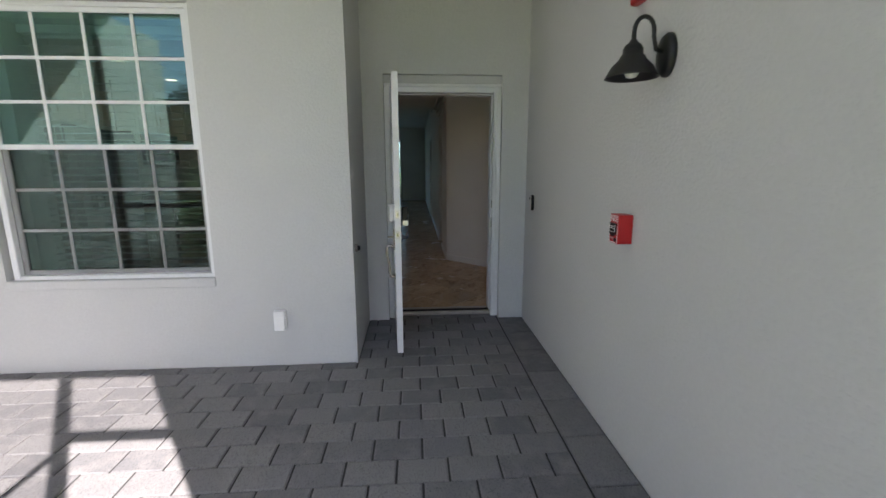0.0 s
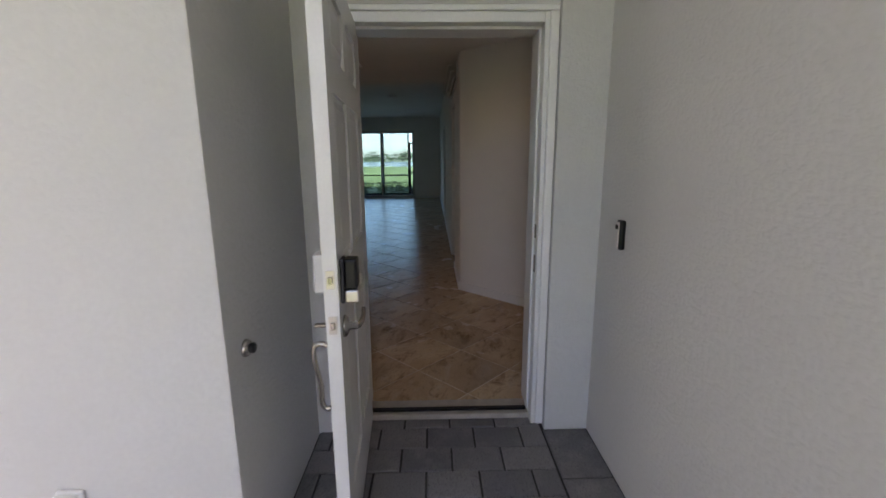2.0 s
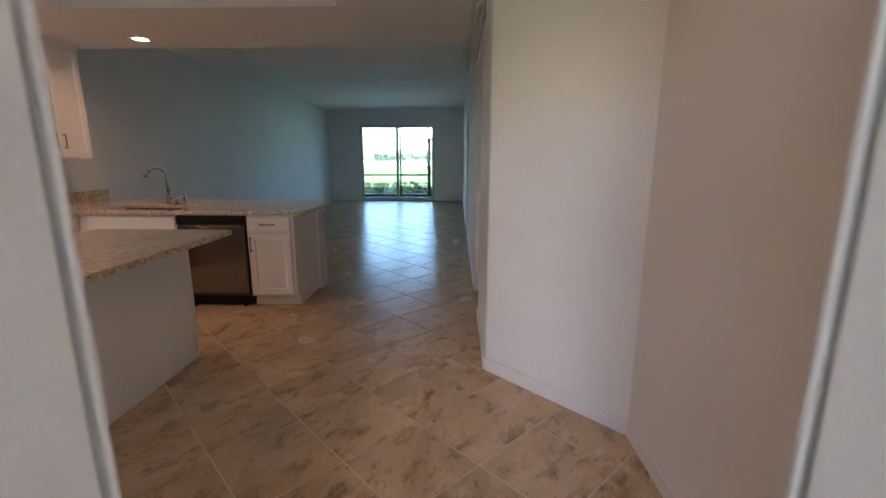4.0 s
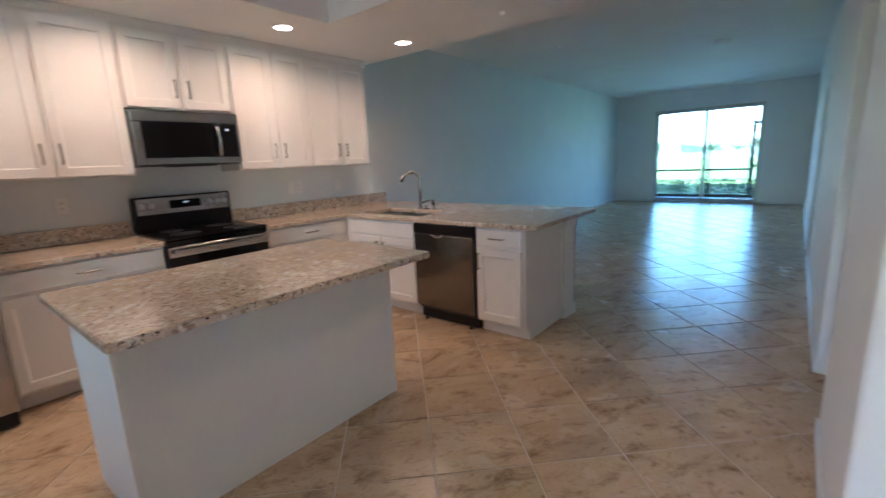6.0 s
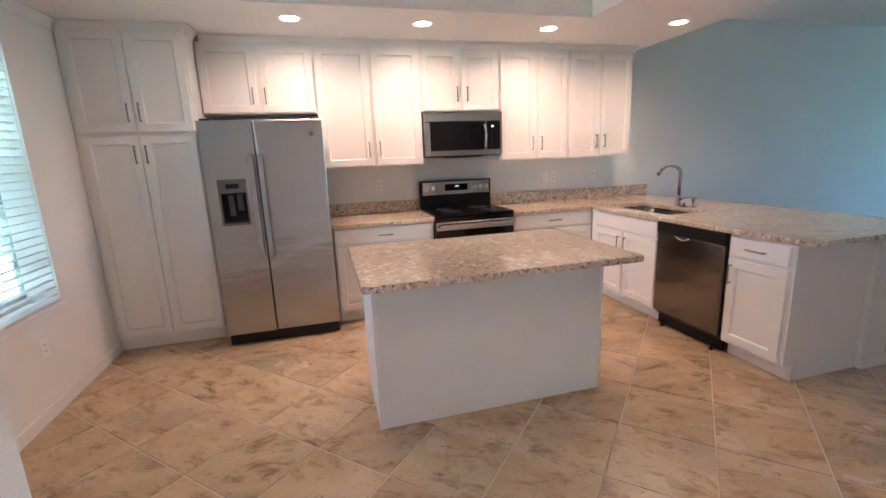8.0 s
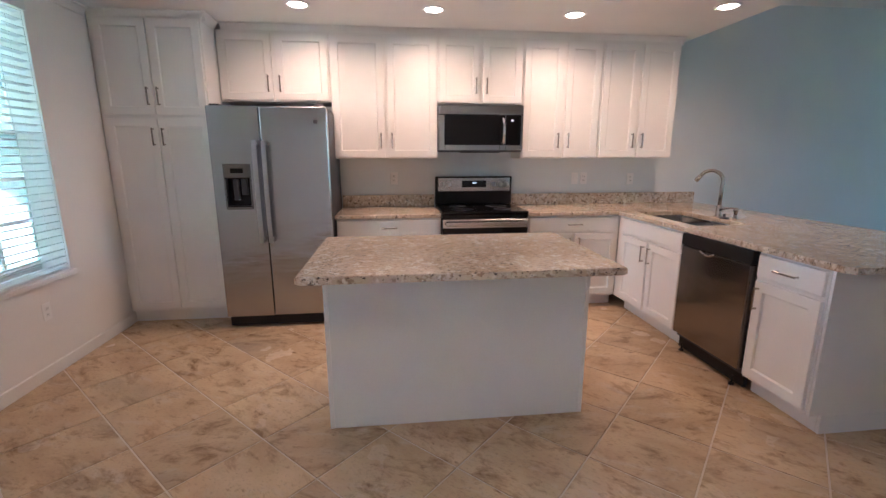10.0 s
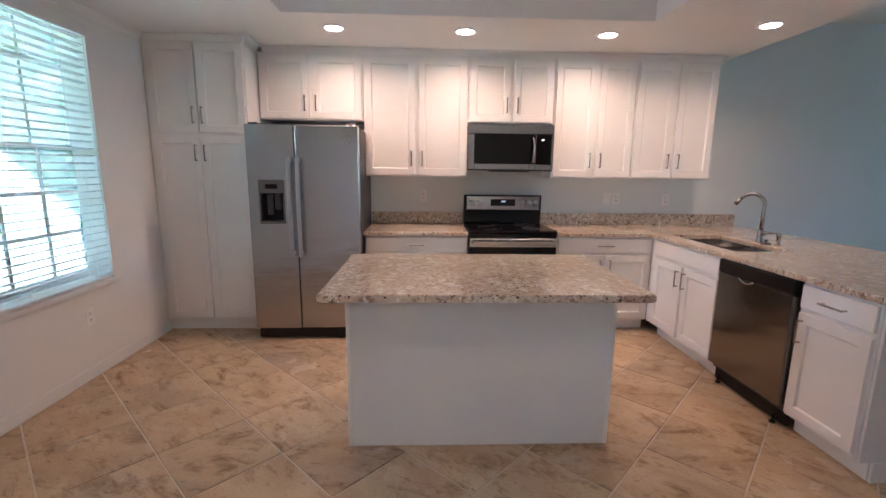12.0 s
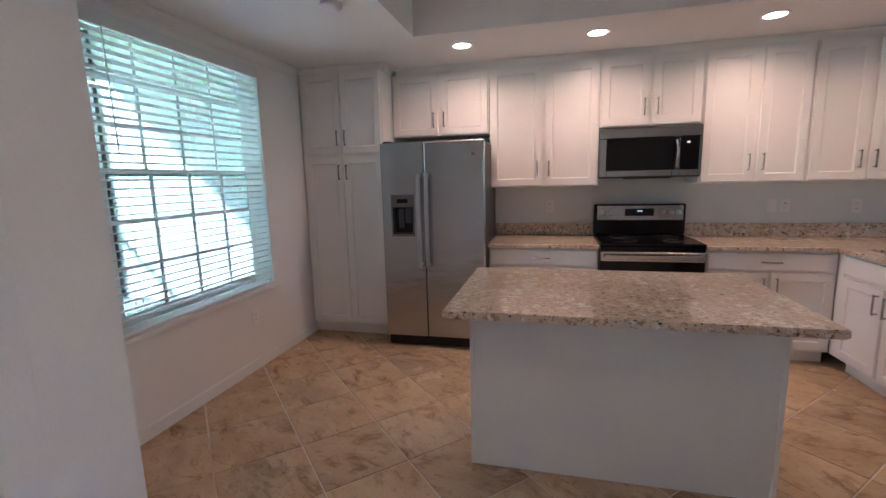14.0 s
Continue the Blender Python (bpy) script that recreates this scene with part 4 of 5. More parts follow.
def counter():
    t = thing("countertop", pose(0, 0, 0), "L-shaped speckled beige granite counter with a backsplash", "countertop")
    z0, z1 = CT - 0.034, CT
    def sl(poly, flat=()):
        bm = prism(poly, z0, z1)
        es = [e for e in bm.edges if abs(e.verts[0].co.z - e.verts[1].co.z) < 1e-6]
        def outer(e):
            a, b = e.verts[0].co, e.verts[1].co
            for ax, v in flat:
                if abs(a[ax] - v) < 1e-5 and abs(b[ax] - v) < 1e-5:
                    return False
            return True
        bmesh.ops.bevel(bm, geom=[e for e in es if outer(e)], offset=0.005, segments=2, affect="EDGES", profile=0.6)
        return bm
    part("slab", sl([(BACK + 0.002, 5.318), (-3.0, 5.318), (-3.0, 6.214), (BACK + 0.002, 6.214)]), GRANITE, t)
    # the sink's cut-out lies between four pieces that touch
    sx0, sx1, sy0, sy1 = -2.925, -2.145, 7.955, 8.375
    e = 7.822
    part("slab", sl([(BACK + 0.002, 6.990), (-3.0, 6.990), (-3.0, e), (BACK + 0.002, e)], ((1, e),)), GRANITE, t)
    part("slab", sl([(BACK + 0.002, e), (sx0, e), (sx0, 9.03), (BACK + 0.002, 9.03)], ((1, e), (0, sx0))), GRANITE, t)
    part("slab", sl([(sx0, e), (sx1, e), (sx1, sy0), (sx0, sy0)], ((0, sx0), (0, sx1))), GRANITE, t)
    part("slab", sl([(sx0, sy1), (sx1, sy1), (sx1, 9.03), (sx0, 9.03)], ((0, sx0), (0, sx1))), GRANITE, t)
    part("slab", sl([(sx1, e), (-0.985, e), (-0.955, e + 0.03), (-0.955, 9.0), (-0.985, 9.03), (sx1, 9.03)], ((0, sx1),)), GRANITE, t)
    part("backsplash", boxes((BACK + 0.001, BACK + 0.024, 5.318, 6.214, CT + 0.0005, 1.012), bevel=0.003), GRANITE, t)
    part("backsplash", boxes((BACK + 0.001, BACK + 0.024, 6.990, 9.0, CT + 0.0005, 1.012), bevel=0.003), GRANITE, t)
    # sink
    s = thing("sink", pose(0, 0, 0), "stainless undermount double-bowl sink", "sink")
    for a, b in ((sx0 + 0.004, -2.535), (-2.515, sx1 - 0.004)):
        bm = bmesh.new()
        y0, y1, zt, zb = sy0 + 0.004, sy1 - 0.004, z0 - 0.001, 0.69
        top = [bm.verts.new((x, y, zt)) for x, y in ((a, y0), (b, y0), (b, y1), (a, y1))]
        g = 0.025
        bot = [bm.verts.new((x, y, zb)) for x, y in ((a + g, y0 + g), (b - g, y0 + g), (b - g, y1 - g), (a + g, y1 - g))]
        for k in range(4):
            bm.faces.new((top[(k + 1) % 4], top[k], bot[k], bot[(k + 1) % 4]))
        bm.faces.new(bot)
        bmesh.ops.bevel(bm, geom=[ed for ed in bm.edges if not ed.is_boundary], offset=0.02, segments=3, affect="EDGES")
        bowl = part("bowl", bm, SINKM, s, "", True)
        part("drain", lathe([(0.045, 0.0), (0.045, 0.004), (0.036, 0.005), (0.030, 0.001)], 20, m=pose((a + b) / 2, (y0 + y1) / 2, zb + 0.001)), CHROME, bowl)
    part("divider", boxes((-2.534, -2.516, sy0 + 0.004, sy1 - 0.004, 0.70, z0 - 0.012), bevel=0.005), SINKM, s)
    part("rim", boxes((sx0 - 0.015, sx0 + 0.004, sy0 - 0.01, sy1 + 0.01, z0 - 0.004, z0 - 0.001)), SINKM, s)
    part("rim", boxes((sx1 - 0.004, sx1 + 0.015, sy0 - 0.01, sy1 + 0.01, z0 - 0.004, z0 - 0.001)), SINKM, s)


counter()


def faucet():
    x, y = -2.55, 8.43
    t = thing("faucet", pose(x, y, CT), "satin nickel high-arc pull-down kitchen faucet", "faucet")
    part("base", lathe([(0.028, 0.0), (0.028, 0.006), (0.022, 0.02), (0.021, 0.085), (0.016, 0.10)], 24), CHROME, t, "", True)
    pts = [Vector((0, 0, 0.09)), Vector((0.004, -0.002, 0.20))] + [Vector((0.005 - (0.085 - 0.085 * math.cos(radians(a))) * 0.72, -(0.085 - 0.085 * math.cos(radians(a))) * 0.70, 0.285 + 0.085 * math.sin(radians(a)))) for a in range(0, 151, 15)]
    nb = part("spout", tube(pts, 0.0142, 14), CHROME, t, "", True)
    d = (pts[-1] - pts[-2]).normalized()
    part("spray_head", tube([pts[-1], pts[-1] + d * 0.02, pts[-1] + d * 0.055], 0.0155, 14, taper=1.15), CHROME, nb, "", True)
    part("side_lever", tube([(0.018, 0, 0.062), (0.045, 0, 0.068), (0.085, 0.005, 0.085)], 0.010, 12, taper=0.7), CHROME, t, "", True)
    s = thing("soap_dispenser", pose(-2.40, 8.455, CT), "satin nickel soap dispenser beside the faucet", "soap dispenser")
    part("body", lathe([(0.022, 0), (0.022, 0.006), (0.012, 0.012), (0.013, 0.055), (0.017, 0.062), (0.017, 0.085), (0.010, 0.092)], 20), CHROME, s, "", True)
    part("nozzle", tube([(0, 0, 0.083), (-0.02, -0.02, 0.088), (-0.045, -0.045, 0.080)], 0.006, 8), CHROME, s, "", True)
    k = thing("sink_stopper", pose(-2.46, 8.41, CT), "dark round sink stopper on the counter", "stopper")
    part("disc", lathe([(0.034, 0.0), (0.036, 0.006), (0.03, 0.012), (0.010, 0.014), (0.008, 0.026), (0.013, 0.030), (0.012, 0.036)], 20), DARKGREY, k, "", True)


faucet()


def island():
    t = thing("kitchen_island", pose(0, 0, 0), "white panelled kitchen island base", "island")
    x0, x1, y0, y1 = -1.975, -1.372, 5.458, 6.812
    part("body", boxes((x0 + 0.02, x1 - 0.012, y0 + 0.012, y1 - 0.012, 0.001, 0.865)), PANEL, t)
    part("front_panel", boxes((x1 - 0.012, x1 - 0.004, y0 + 0.022, y1 - 0.022, 0.001, 0.865), bevel=0.001), PANEL, t, "plain white front panel")
    for a in (y0, y1 - 0.022):
        part("corner_strip", boxes((x1 - 0.020, x1, a, a + 0.022, 0.001, 0.865), bevel=0.002), CAB, t)
    for a in (y0 + 0.002, y1 - 0.012):
        part("side_panel", boxes((x0 + 0.02, x1 - 0.021, a, a + 0.010, 0.001, 0.865), bevel=0.001), PANEL, t)
    c = thing("island_countertop", pose(0, 0, 0), "speckled beige granite island top with an overhang", "countertop")
    bm = prism([(-2.01, 5.395), (-1.075, 5.395), (-1.075, 6.845), (-2.01, 6.845)], 0.866, CT)
    bmesh.ops.bevel(bm, geom=[e for e in bm.edges if abs(e.verts[0].co.z - e.verts[1].co.z) > 0.01], offset=0.012, segments=3, affect="EDGES")
    bmesh.ops.bevel(bm, geom=[e for e in bm.edges if abs(e.verts[0].co.z - e.verts[1].co.z) < 1e-6 and len(e.link_faces) == 2 and abs(e.link_faces[0].normal.z - e.link_faces[1].normal.z) > 0.5], offset=0.005, segments=2, affect="EDGES")
    part("slab", bm, GRANITE, c)
    # a row of doors on the working side
    for a, b in ((y0 + 0.03, (y0 + y1) / 2 - 0.01), ((y0 + y1) / 2 + 0.01, y1 - 0.03)):
        part("door", boxes((x0, x0 + 0.019, a, b, 0.12, 0.85), bevel=0.003), CAB, t)


island()


def fridge():
    t = thing("refrigerator", pose(-2.85, 4.44, 0, 0, 0, 90), "side-by-side stainless refrigerator with ice and water dispenser", "refrigerator")
    W, H, S = 0.875, 1.755, 0.372
    part("cabinet", boxes((0.008, W - 0.004, 0.085, 0.76, 0.02, H - 0.012), bevel=0.004), DARKGREY, t, "dark grey cabinet sides")
    part("grille", boxes((0.01, W - 0.01, 0.03, 0.10, 0.012, 0.095), bevel=0.004), BLACK, t, "black base grille")
    DX0, DX1, DZ0, DZ1 = 0.085, 0.278, 0.985, 1.325
    bm = bmesh.new()
    for r in ((0, DX0, 0.10, H), (DX1, S - 0.003, 0.10, H), (DX0, DX1, 0.10, DZ0), (DX0, DX1, DZ1, H)):
        box(bm, r[0], r[1], 0.0, 0.075, r[2], r[3])
    bmesh.ops.remove_doubles(bm, verts=bm.verts, dist=1e-5)
    fd = part("freezer_door", bm, STEEL, t)
    rd = part("fridge_door", boxes((S + 0.003, W, 0.0, 0.075, 0.10, H), bevel=0.010, seg=3), STEEL, t)
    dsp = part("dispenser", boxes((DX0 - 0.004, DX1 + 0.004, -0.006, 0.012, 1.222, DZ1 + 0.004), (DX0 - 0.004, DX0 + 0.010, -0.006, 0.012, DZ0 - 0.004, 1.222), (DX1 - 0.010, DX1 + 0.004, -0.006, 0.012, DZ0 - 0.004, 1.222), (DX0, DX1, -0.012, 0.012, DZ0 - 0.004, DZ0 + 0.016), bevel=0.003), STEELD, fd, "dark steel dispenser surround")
    part("dispenser_recess", boxes((DX0 + 0.003, DX1 - 0.003, 0.062, 0.068, DZ0 + 0.016, 1.222), (DX0 + 0.002, DX0 + 0.005, 0.012, 0.062, DZ0 + 0.016, 1.222), (DX1 - 0.005, DX1 - 0.002, 0.012, 0.062, DZ0 + 0.016, 1.222), (DX0 + 0.003, DX1 - 0.003, 0.012, 0.062, DZ0 + 0.016, DZ0 + 0.020)), BLACK, fd)
    part("display", boxes((DX0 + 0.05, DX1 - 0.05, -0.009, -0.006, 1.26, 1.295), bevel=0.001), BLACKGLASS, fd)
    part("paddle", boxes((DX0 + 0.055, DX0 + 0.095, 0.012, 0.045, 1.05, 1.21), (DX0 + 0.115, DX0 + 0.160, 0.012, 0.04, 1.09, 1.215), bevel=0.005), DARKGREY, fd)
    for x, p in ((S - 0.034, fd), (S + 0.034, rd)):
        bm = bmesh.new()
        box(bm, x - 0.016, x + 0.016, -0.060, -0.040, 0.715, 1.505)
        bmesh.ops.subdivide_edges(bm, edges=[e for e in bm.edges if abs(e.verts[0].co.z - e.verts[1].co.z) > 0.5], cuts=9)
        for v in bm.verts:
            v.co.y -= 0.012 * (1 - ((v.co.z - 1.11) / 0.395) ** 2)
        bmesh.ops.bevel(bm, geom=[e for e in bm.edges if len(e.link_faces) == 2 and e.calc_face_angle() > 0.9], offset=0.005, segments=2, affect="EDGES")
        for z in (0.735, 1.470):
            box(bm, x - 0.012, x + 0.012, -0.042, -0.001, z, z + 0.022)
        part("handle", bm, HANDLE, p, "long bowed flat steel handle")
    part("hinge_cover", boxes((0.02, 0.09, 0.02, 0.12, H - 0.002, H + 0.016), bevel=0.004), DARKGREY, t)
    part("hinge_cover", boxes((W - 0.09, W - 0.02, 0.02, 0.12, H - 0.002, H + 0.016), bevel=0.004), DARKGREY, t)
    part("badge", boxes((W - 0.10, W - 0.07, -0.002, 0.001, 1.63, 1.66), bevel=0.0005), GREYP, rd, "small round badge, plain")


fridge()


def range_cooker():
    t = thing("range", pose(-2.985, 6.220, 0, 0, 0, 90), "freestanding stainless and black glass-top electric range", "range")
    W = 0.762
    part("body", boxes((0.002, W - 0.002, 0.03, 0.64, 0.02, 0.895), bevel=0.003), DARKGREY, t)
    part("cooktop", boxes((0.0, W, 0.0, 0.60, 0.893, 0.917), bevel=0.007, seg=2), BLACKGLASS, t, "black glass cooktop")
    part("upper_trim", boxes((0.003, W - 0.003, 0.004, 0.03, 0.855, 0.892), bevel=0.003), BLACKGLASS, t)
    d = part("oven_door", boxes((0.004, W - 0.004, -0.004, 0.029, 0.24, 0.850), bevel=0.006), BLACKGLASS, t, "black glass oven door")
    part("door_trim", boxes((0.004, W - 0.004, -0.010, -0.004, 0.775, 0.850), bevel=0.003), STEELH, d, "stainless top band")
    part("handle", boxes((0.03, W - 0.03, -0.060, -0.038, 0.800, 0.832), (0.05, 0.075, -0.04, -0.010, 0.804, 0.828), (W - 0.075, W - 0.05, -0.04, -0.010, 0.804, 0.828), bevel=0.005, seg=2), STEELH, d)
    part("drawer", boxes((0.004, W - 0.004, -0.004, 0.029, 0.06, 0.232), bevel=0.005), STEELH, t)
    part("backguard", boxes((0.0, W, 0.585, 0.645, 0.917, 1.19), bevel=0.010, seg=2), BLACK, t, "black backguard")
    cp = part("control_panel", boxes((0.022, W - 0.022, 0.574, 0.590, 1.045, 1.180), bevel=0.004), STEELH, t, "stainless control panel")
    part("display", boxes((0.26, 0.50, 0.570, 0.574, 1.085, 1.150), bevel=0.001), BLACKGLASS, cp)
    part("clock_digits", boxes((0.365, 0.405, 0.5690, 0.5698, 1.122, 1.136)), LEDGLOW, cp, "small lit clock bar")
    for x in (0.062, 0.125, 0.575, 0.640, 0.700):
        k = part("knob", lathe([(0.026, 0), (0.026, 0.006), (0.020, 0.008), (0.018, 0.028), (0.014, 0.030)], 20, m=pose(x, 0.574, 1.115, 90)), KNOB, cp, "", True)
        part("knob_grip", boxes((x - 0.004, x + 0.004, 0.536, 0.545, 1.098, 1.132), bevel=0.002), KNOB, k)
    for x, y, r in ((0.20, 0.17, 0.10), (0.57, 0.17, 0.08), (0.20, 0.44, 0.08), (0.57, 0.44, 0.10)):
        bm = bmesh.new()
        for q in (r, r * 0.62):
            lathe([(q, 0.9172), (q, 0.9176), (q - 0.003, 0.9176), (q - 0.003, 0.9172)], 36, bm, pose(x, y, 0))
        part("burner_ring", bm, GREYP, t)


range_cooker()


def microwave():
    t = thing("microwave", pose(-3.255, 6.221, 0, 0, 0, 90), "stainless over-the-range microwave with a black window", "microwave")
    W, z0, z1 = 0.762, 1.422, 1.822
    part("body", boxes((0.002, W - 0.002, 0.02, 0.40, z0, z1), bevel=0.003), DARKGREY, t)
    part("top_band", boxes((0.0, W, -0.004, 0.02, z1 - 0.080, z1), bevel=0.004), STEELH, t)
    d = part("door", boxes((0.0, 0.055, -0.006, 0.02, z0 + 0.012, z1 - 0.082), (0.55, 0.604, -0.006, 0.02, z0 + 0.012, z1 - 0.082), (0.055, 0.55, -0.006, 0.02, z0 + 0.012, z0 + 0.062), bevel=0.002), STEELH, t)
    part("window", boxes((0.050, 0.598, -0.010, -0.001, z0 + 0.060, z1 - 0.084), bevel=0.003), BLACKGLASS, d, "black glass window")
    part("window_screen", boxes((0.105, 0.50, -0.0112, -0.0098, z0 + 0.095, z1 - 0.14), bevel=0.0005), BLACKGLASS, d)
    pts = [(0.575, -0.008, z1 - 0.105), (0.575, -0.040, z1 - 0.12), (0.577, -0.050, z1 - 0.20), (0.575, -0.042, z0 + 0.085), (0.575, -0.008, z0 + 0.068)]
    part("handle", tube(pts, 0.013, 12), STEELH, d, "bowed steel handle", True)
    c = part("control_panel", boxes((0.606, W - 0.022, -0.008, 0.02, z0 + 0.060, z1 - 0.084), bevel=0.003), BLACKGLASS, t, "black control panel")
    part("display", boxes((0.650, 0.672, -0.0095, -0.0082, z1 - 0.135, z1 - 0.120)), LEDGLOW, c)
    part("panel_frame", boxes((W - 0.022, W, -0.004, 0.02, z0 + 0.012, z1 - 0.082), (0.604, W - 0.022, -0.004, 0.02, z0 + 0.012, z0 + 0.060), bevel=0.002), STEELH, t)
    part("underside_vent", boxes((0.20, 0.56, 0.03, 0.12, z0 - 0.008, z0), bevel=0.002), BLACK, t)


microwave()


def dishwasher():
    t = thing("dishwasher", pose(-2.108, 7.835, 0), "stainless dishwasher with a black control strip", "dishwasher")
    W = 0.622
    part("tub", boxes((0.006, W - 0.006, 0.03, 0.58, 0.10, 0.860)), DARKGREY, t)
    # door steel darkened to stand for the brown floor it reflects
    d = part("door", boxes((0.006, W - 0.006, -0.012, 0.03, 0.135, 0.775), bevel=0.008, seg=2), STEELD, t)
    part("control_strip", boxes((0.004, W - 0.004, -0.016, 0.03, 0.778, 0.862), bevel=0.006, seg=2), BLACK, t, "black control strip")
    pts = [(0.20 + 0.13 * i / 10 * 1.0, -0.018, 0.775 - 0.022 * math.sin(math.pi * i / 10)) for i in range(11)]
    part("pocket_handle", tube(pts, 0.008, 8), STEELH, d, "curved steel pocket lip", True)
    part("toe_panel", boxes((0.006, W - 0.006, 0.05, 0.08, 0.012, 0.128), bevel=0.003), BLACK, t)
    for x in (0.07, W - 0.07):
        part("foot", lathe([(0.016, 0.001), (0.016, 0.012), (0.006, 0.014), (0.006, 0.06)], 12, m=pose(x, 0.03, 0)), BLACK, t)


dishwasher()


def outlet(m, label="white wall outlet plate", w=0.07, switch=False):
    t = thing("wall_outlet" if not switch else "light_switch", m, label, "outlet" if not switch else "switch")
    part("plate", boxes((-w / 2, w / 2, -0.006, -0.0005, -0.057, 0.057), bevel=0.002), WHITE, t)
    if switch:
        for k in range(int(w / 0.07 + 0.5)):
            x = -w / 2 + 0.035 + k * 0.047 if w > 0.08 else 0
            part("rocker", boxes((x - 0.016, x + 0.016, -0.010, -0.006, -0.033, 0.033), bevel=0.002), WHITE, t)
    else:
        for z in (-0.02, 0.02):
            part("socket", boxes((-0.016, 0.016, -0.0075, -0.006, z - 0.013, z + 0.013), bevel=0.001), TRIM, t)
            part("slot", boxes((-0.007, -0.005, -0.0080, -0.0074, z - 0.004, z + 0.006), (0.005, 0.007, -0.0080, -0.0074, z - 0.004, z + 0.006)), BLACK, t)
    return t


outlet(pose(BACK, 5.82, 1.17, 0, 0, 90), "white outlet plate above the counter")
outlet(pose(BACK, 7.666, 1.16, 0, 0, 90), "white switch plate above the counter", switch=True)
outlet(pose(BACK, 7.762, 1.16, 0, 0, 90), "white outlet plate above the counter")
outlet(pose(BACK, 8.27, 1.152, 0, 0, 90), "white outlet plate near the end cabinet")
outlet(pose(-2.20, FRONT_IN + 0.016, 0.42, 0, 0, 180), "white outlet plate under the window")
outlet(pose(-1.02, 8.585, 0.62, 0, 0, 90), "white outlet plate on the end of the low wall")
outlet(pose(HALL, 9.0, 1.14, 0, 0, -90), "white switch plate on the hall wall", switch=True)


def can_light(x, y):
    t = thing("recessed_light", pose(x, y, SOFFIT), "round white recessed ceiling light, switched on", "ceiling light", "recessed kitchen lights")
    part("trim_ring", lathe([(0.088, -0.001), (0.088, -0.005), (0.082, -0.008), (0.064, -0.005), (0.064, -0.001)], 32), WHITE, t, "", True)
    part("lens", lathe([(0.001, -0.004), (0.063, -0.004), (0.063, -0.0015), (0.001, -0.0015)], 32), LAMPGLOW, t, "glowing warm lens")
    ld = bpy.data.lights.new("can_lamp", "AREA")
    ld.shape, ld.size, ld.energy, ld.color, ld.spread = "DISK", 0.14, CAN_POWER * (1.0 if x < 0 else 0.5), (1.0, 0.61, 0.36), radians(153)
    lo = new("can_lamp", ld)
    lo.location = (x, y, SOFFIT - 0.012)


for x, y in CANS:
    can_light(x, y)


def ceiling_disc(x, y, z, r, h, label, name, category):
    t = thing(name, pose(x, y, z), label, category)
    part("body", lathe([(r, 0), (r, -h * 0.4), (r * 0.85, -h * 0.8), (r * 0.5, -h), (0.001, -h)], 28), WHITE, t, "", True)


ceiling_disc(-1.81, 4.60, SOFFIT, 0.065, 0.035, "round white smoke detector on the kitchen ceiling", "smoke_detector", "smoke detector")
ceiling_disc(-1.41, 8.19, SOFFIT, 0.022, 0.03, "small white fire sprinkler in the ceiling", "fire_sprinkler", "sprinkler")
ceiling_disc(-2.35, 11.25, HIGH, 0.035, 0.03, "small white fire sprinkler in the great room ceiling", "fire_sprinkler", "sprinkler")
ceiling_disc(-0.58, 12.75, HIGH, 0.10, 0.055, "white smoke detector on the great room ceiling", "smoke_detector", "smoke detector")


def air_grille(y0, y1, z0, z1, n, label):
    t = thing("air_grille", pose(HALL, y0, 0, 0, 0, -90), label, "vent", "air grilles on the hall wall")
    w = y1 - y0
    part("frame", boxes((-w, -w + 0.025, -0.014, -0.001, z0, z1), (-0.025, 0, -0.014, -0.001, z0, z1), (-w + 0.025, -0.025, -0.014, -0.001, z1 - 0.02, z1), (-w + 0.025, -0.025, -0.014, -0.001, z0, z0 + 0.02), bevel=0.003), WHITE, t)
    for i in range(n):
        z = z0 + 0.02 + (z1 - z0 - 0.04) * (i + 0.5) / n
        b = bmesh.new()
        out = -0.045 - 0.032 * i
        for x in (-w + 0.025, -0.025):
            for y, dz in ((-0.004, 0.020), (out + 0.012, 0.006), (out, -0.004), (out, -0.030), (out + 0.005, -0.030), (out + 0.010, -0.006)):
                b.verts.new((x, y, z + dz))
        b.verts.ensure_lookup_table()
        for k in range(6):
            q = (k + 1) % 6
            b.faces.new([b.verts[n] for n in (k, q, 6 + q, 6 + k)])
        b.faces.new([b.verts[n] for n in range(6)])
        b.faces.new([b.verts[n] for n in range(11, 5, -1)])
        bmesh.ops.recalc_face_normals(b, faces=b.faces)
        part("vane", b, WHITE, t)


air_grille(6.98, 8.50, 2.22, 2.43, 3, "white supply grille high on the hall wall")
air_grille(8.80, 11.4, 2.62, 2.83, 3, "white supply grille high on the hall wall")


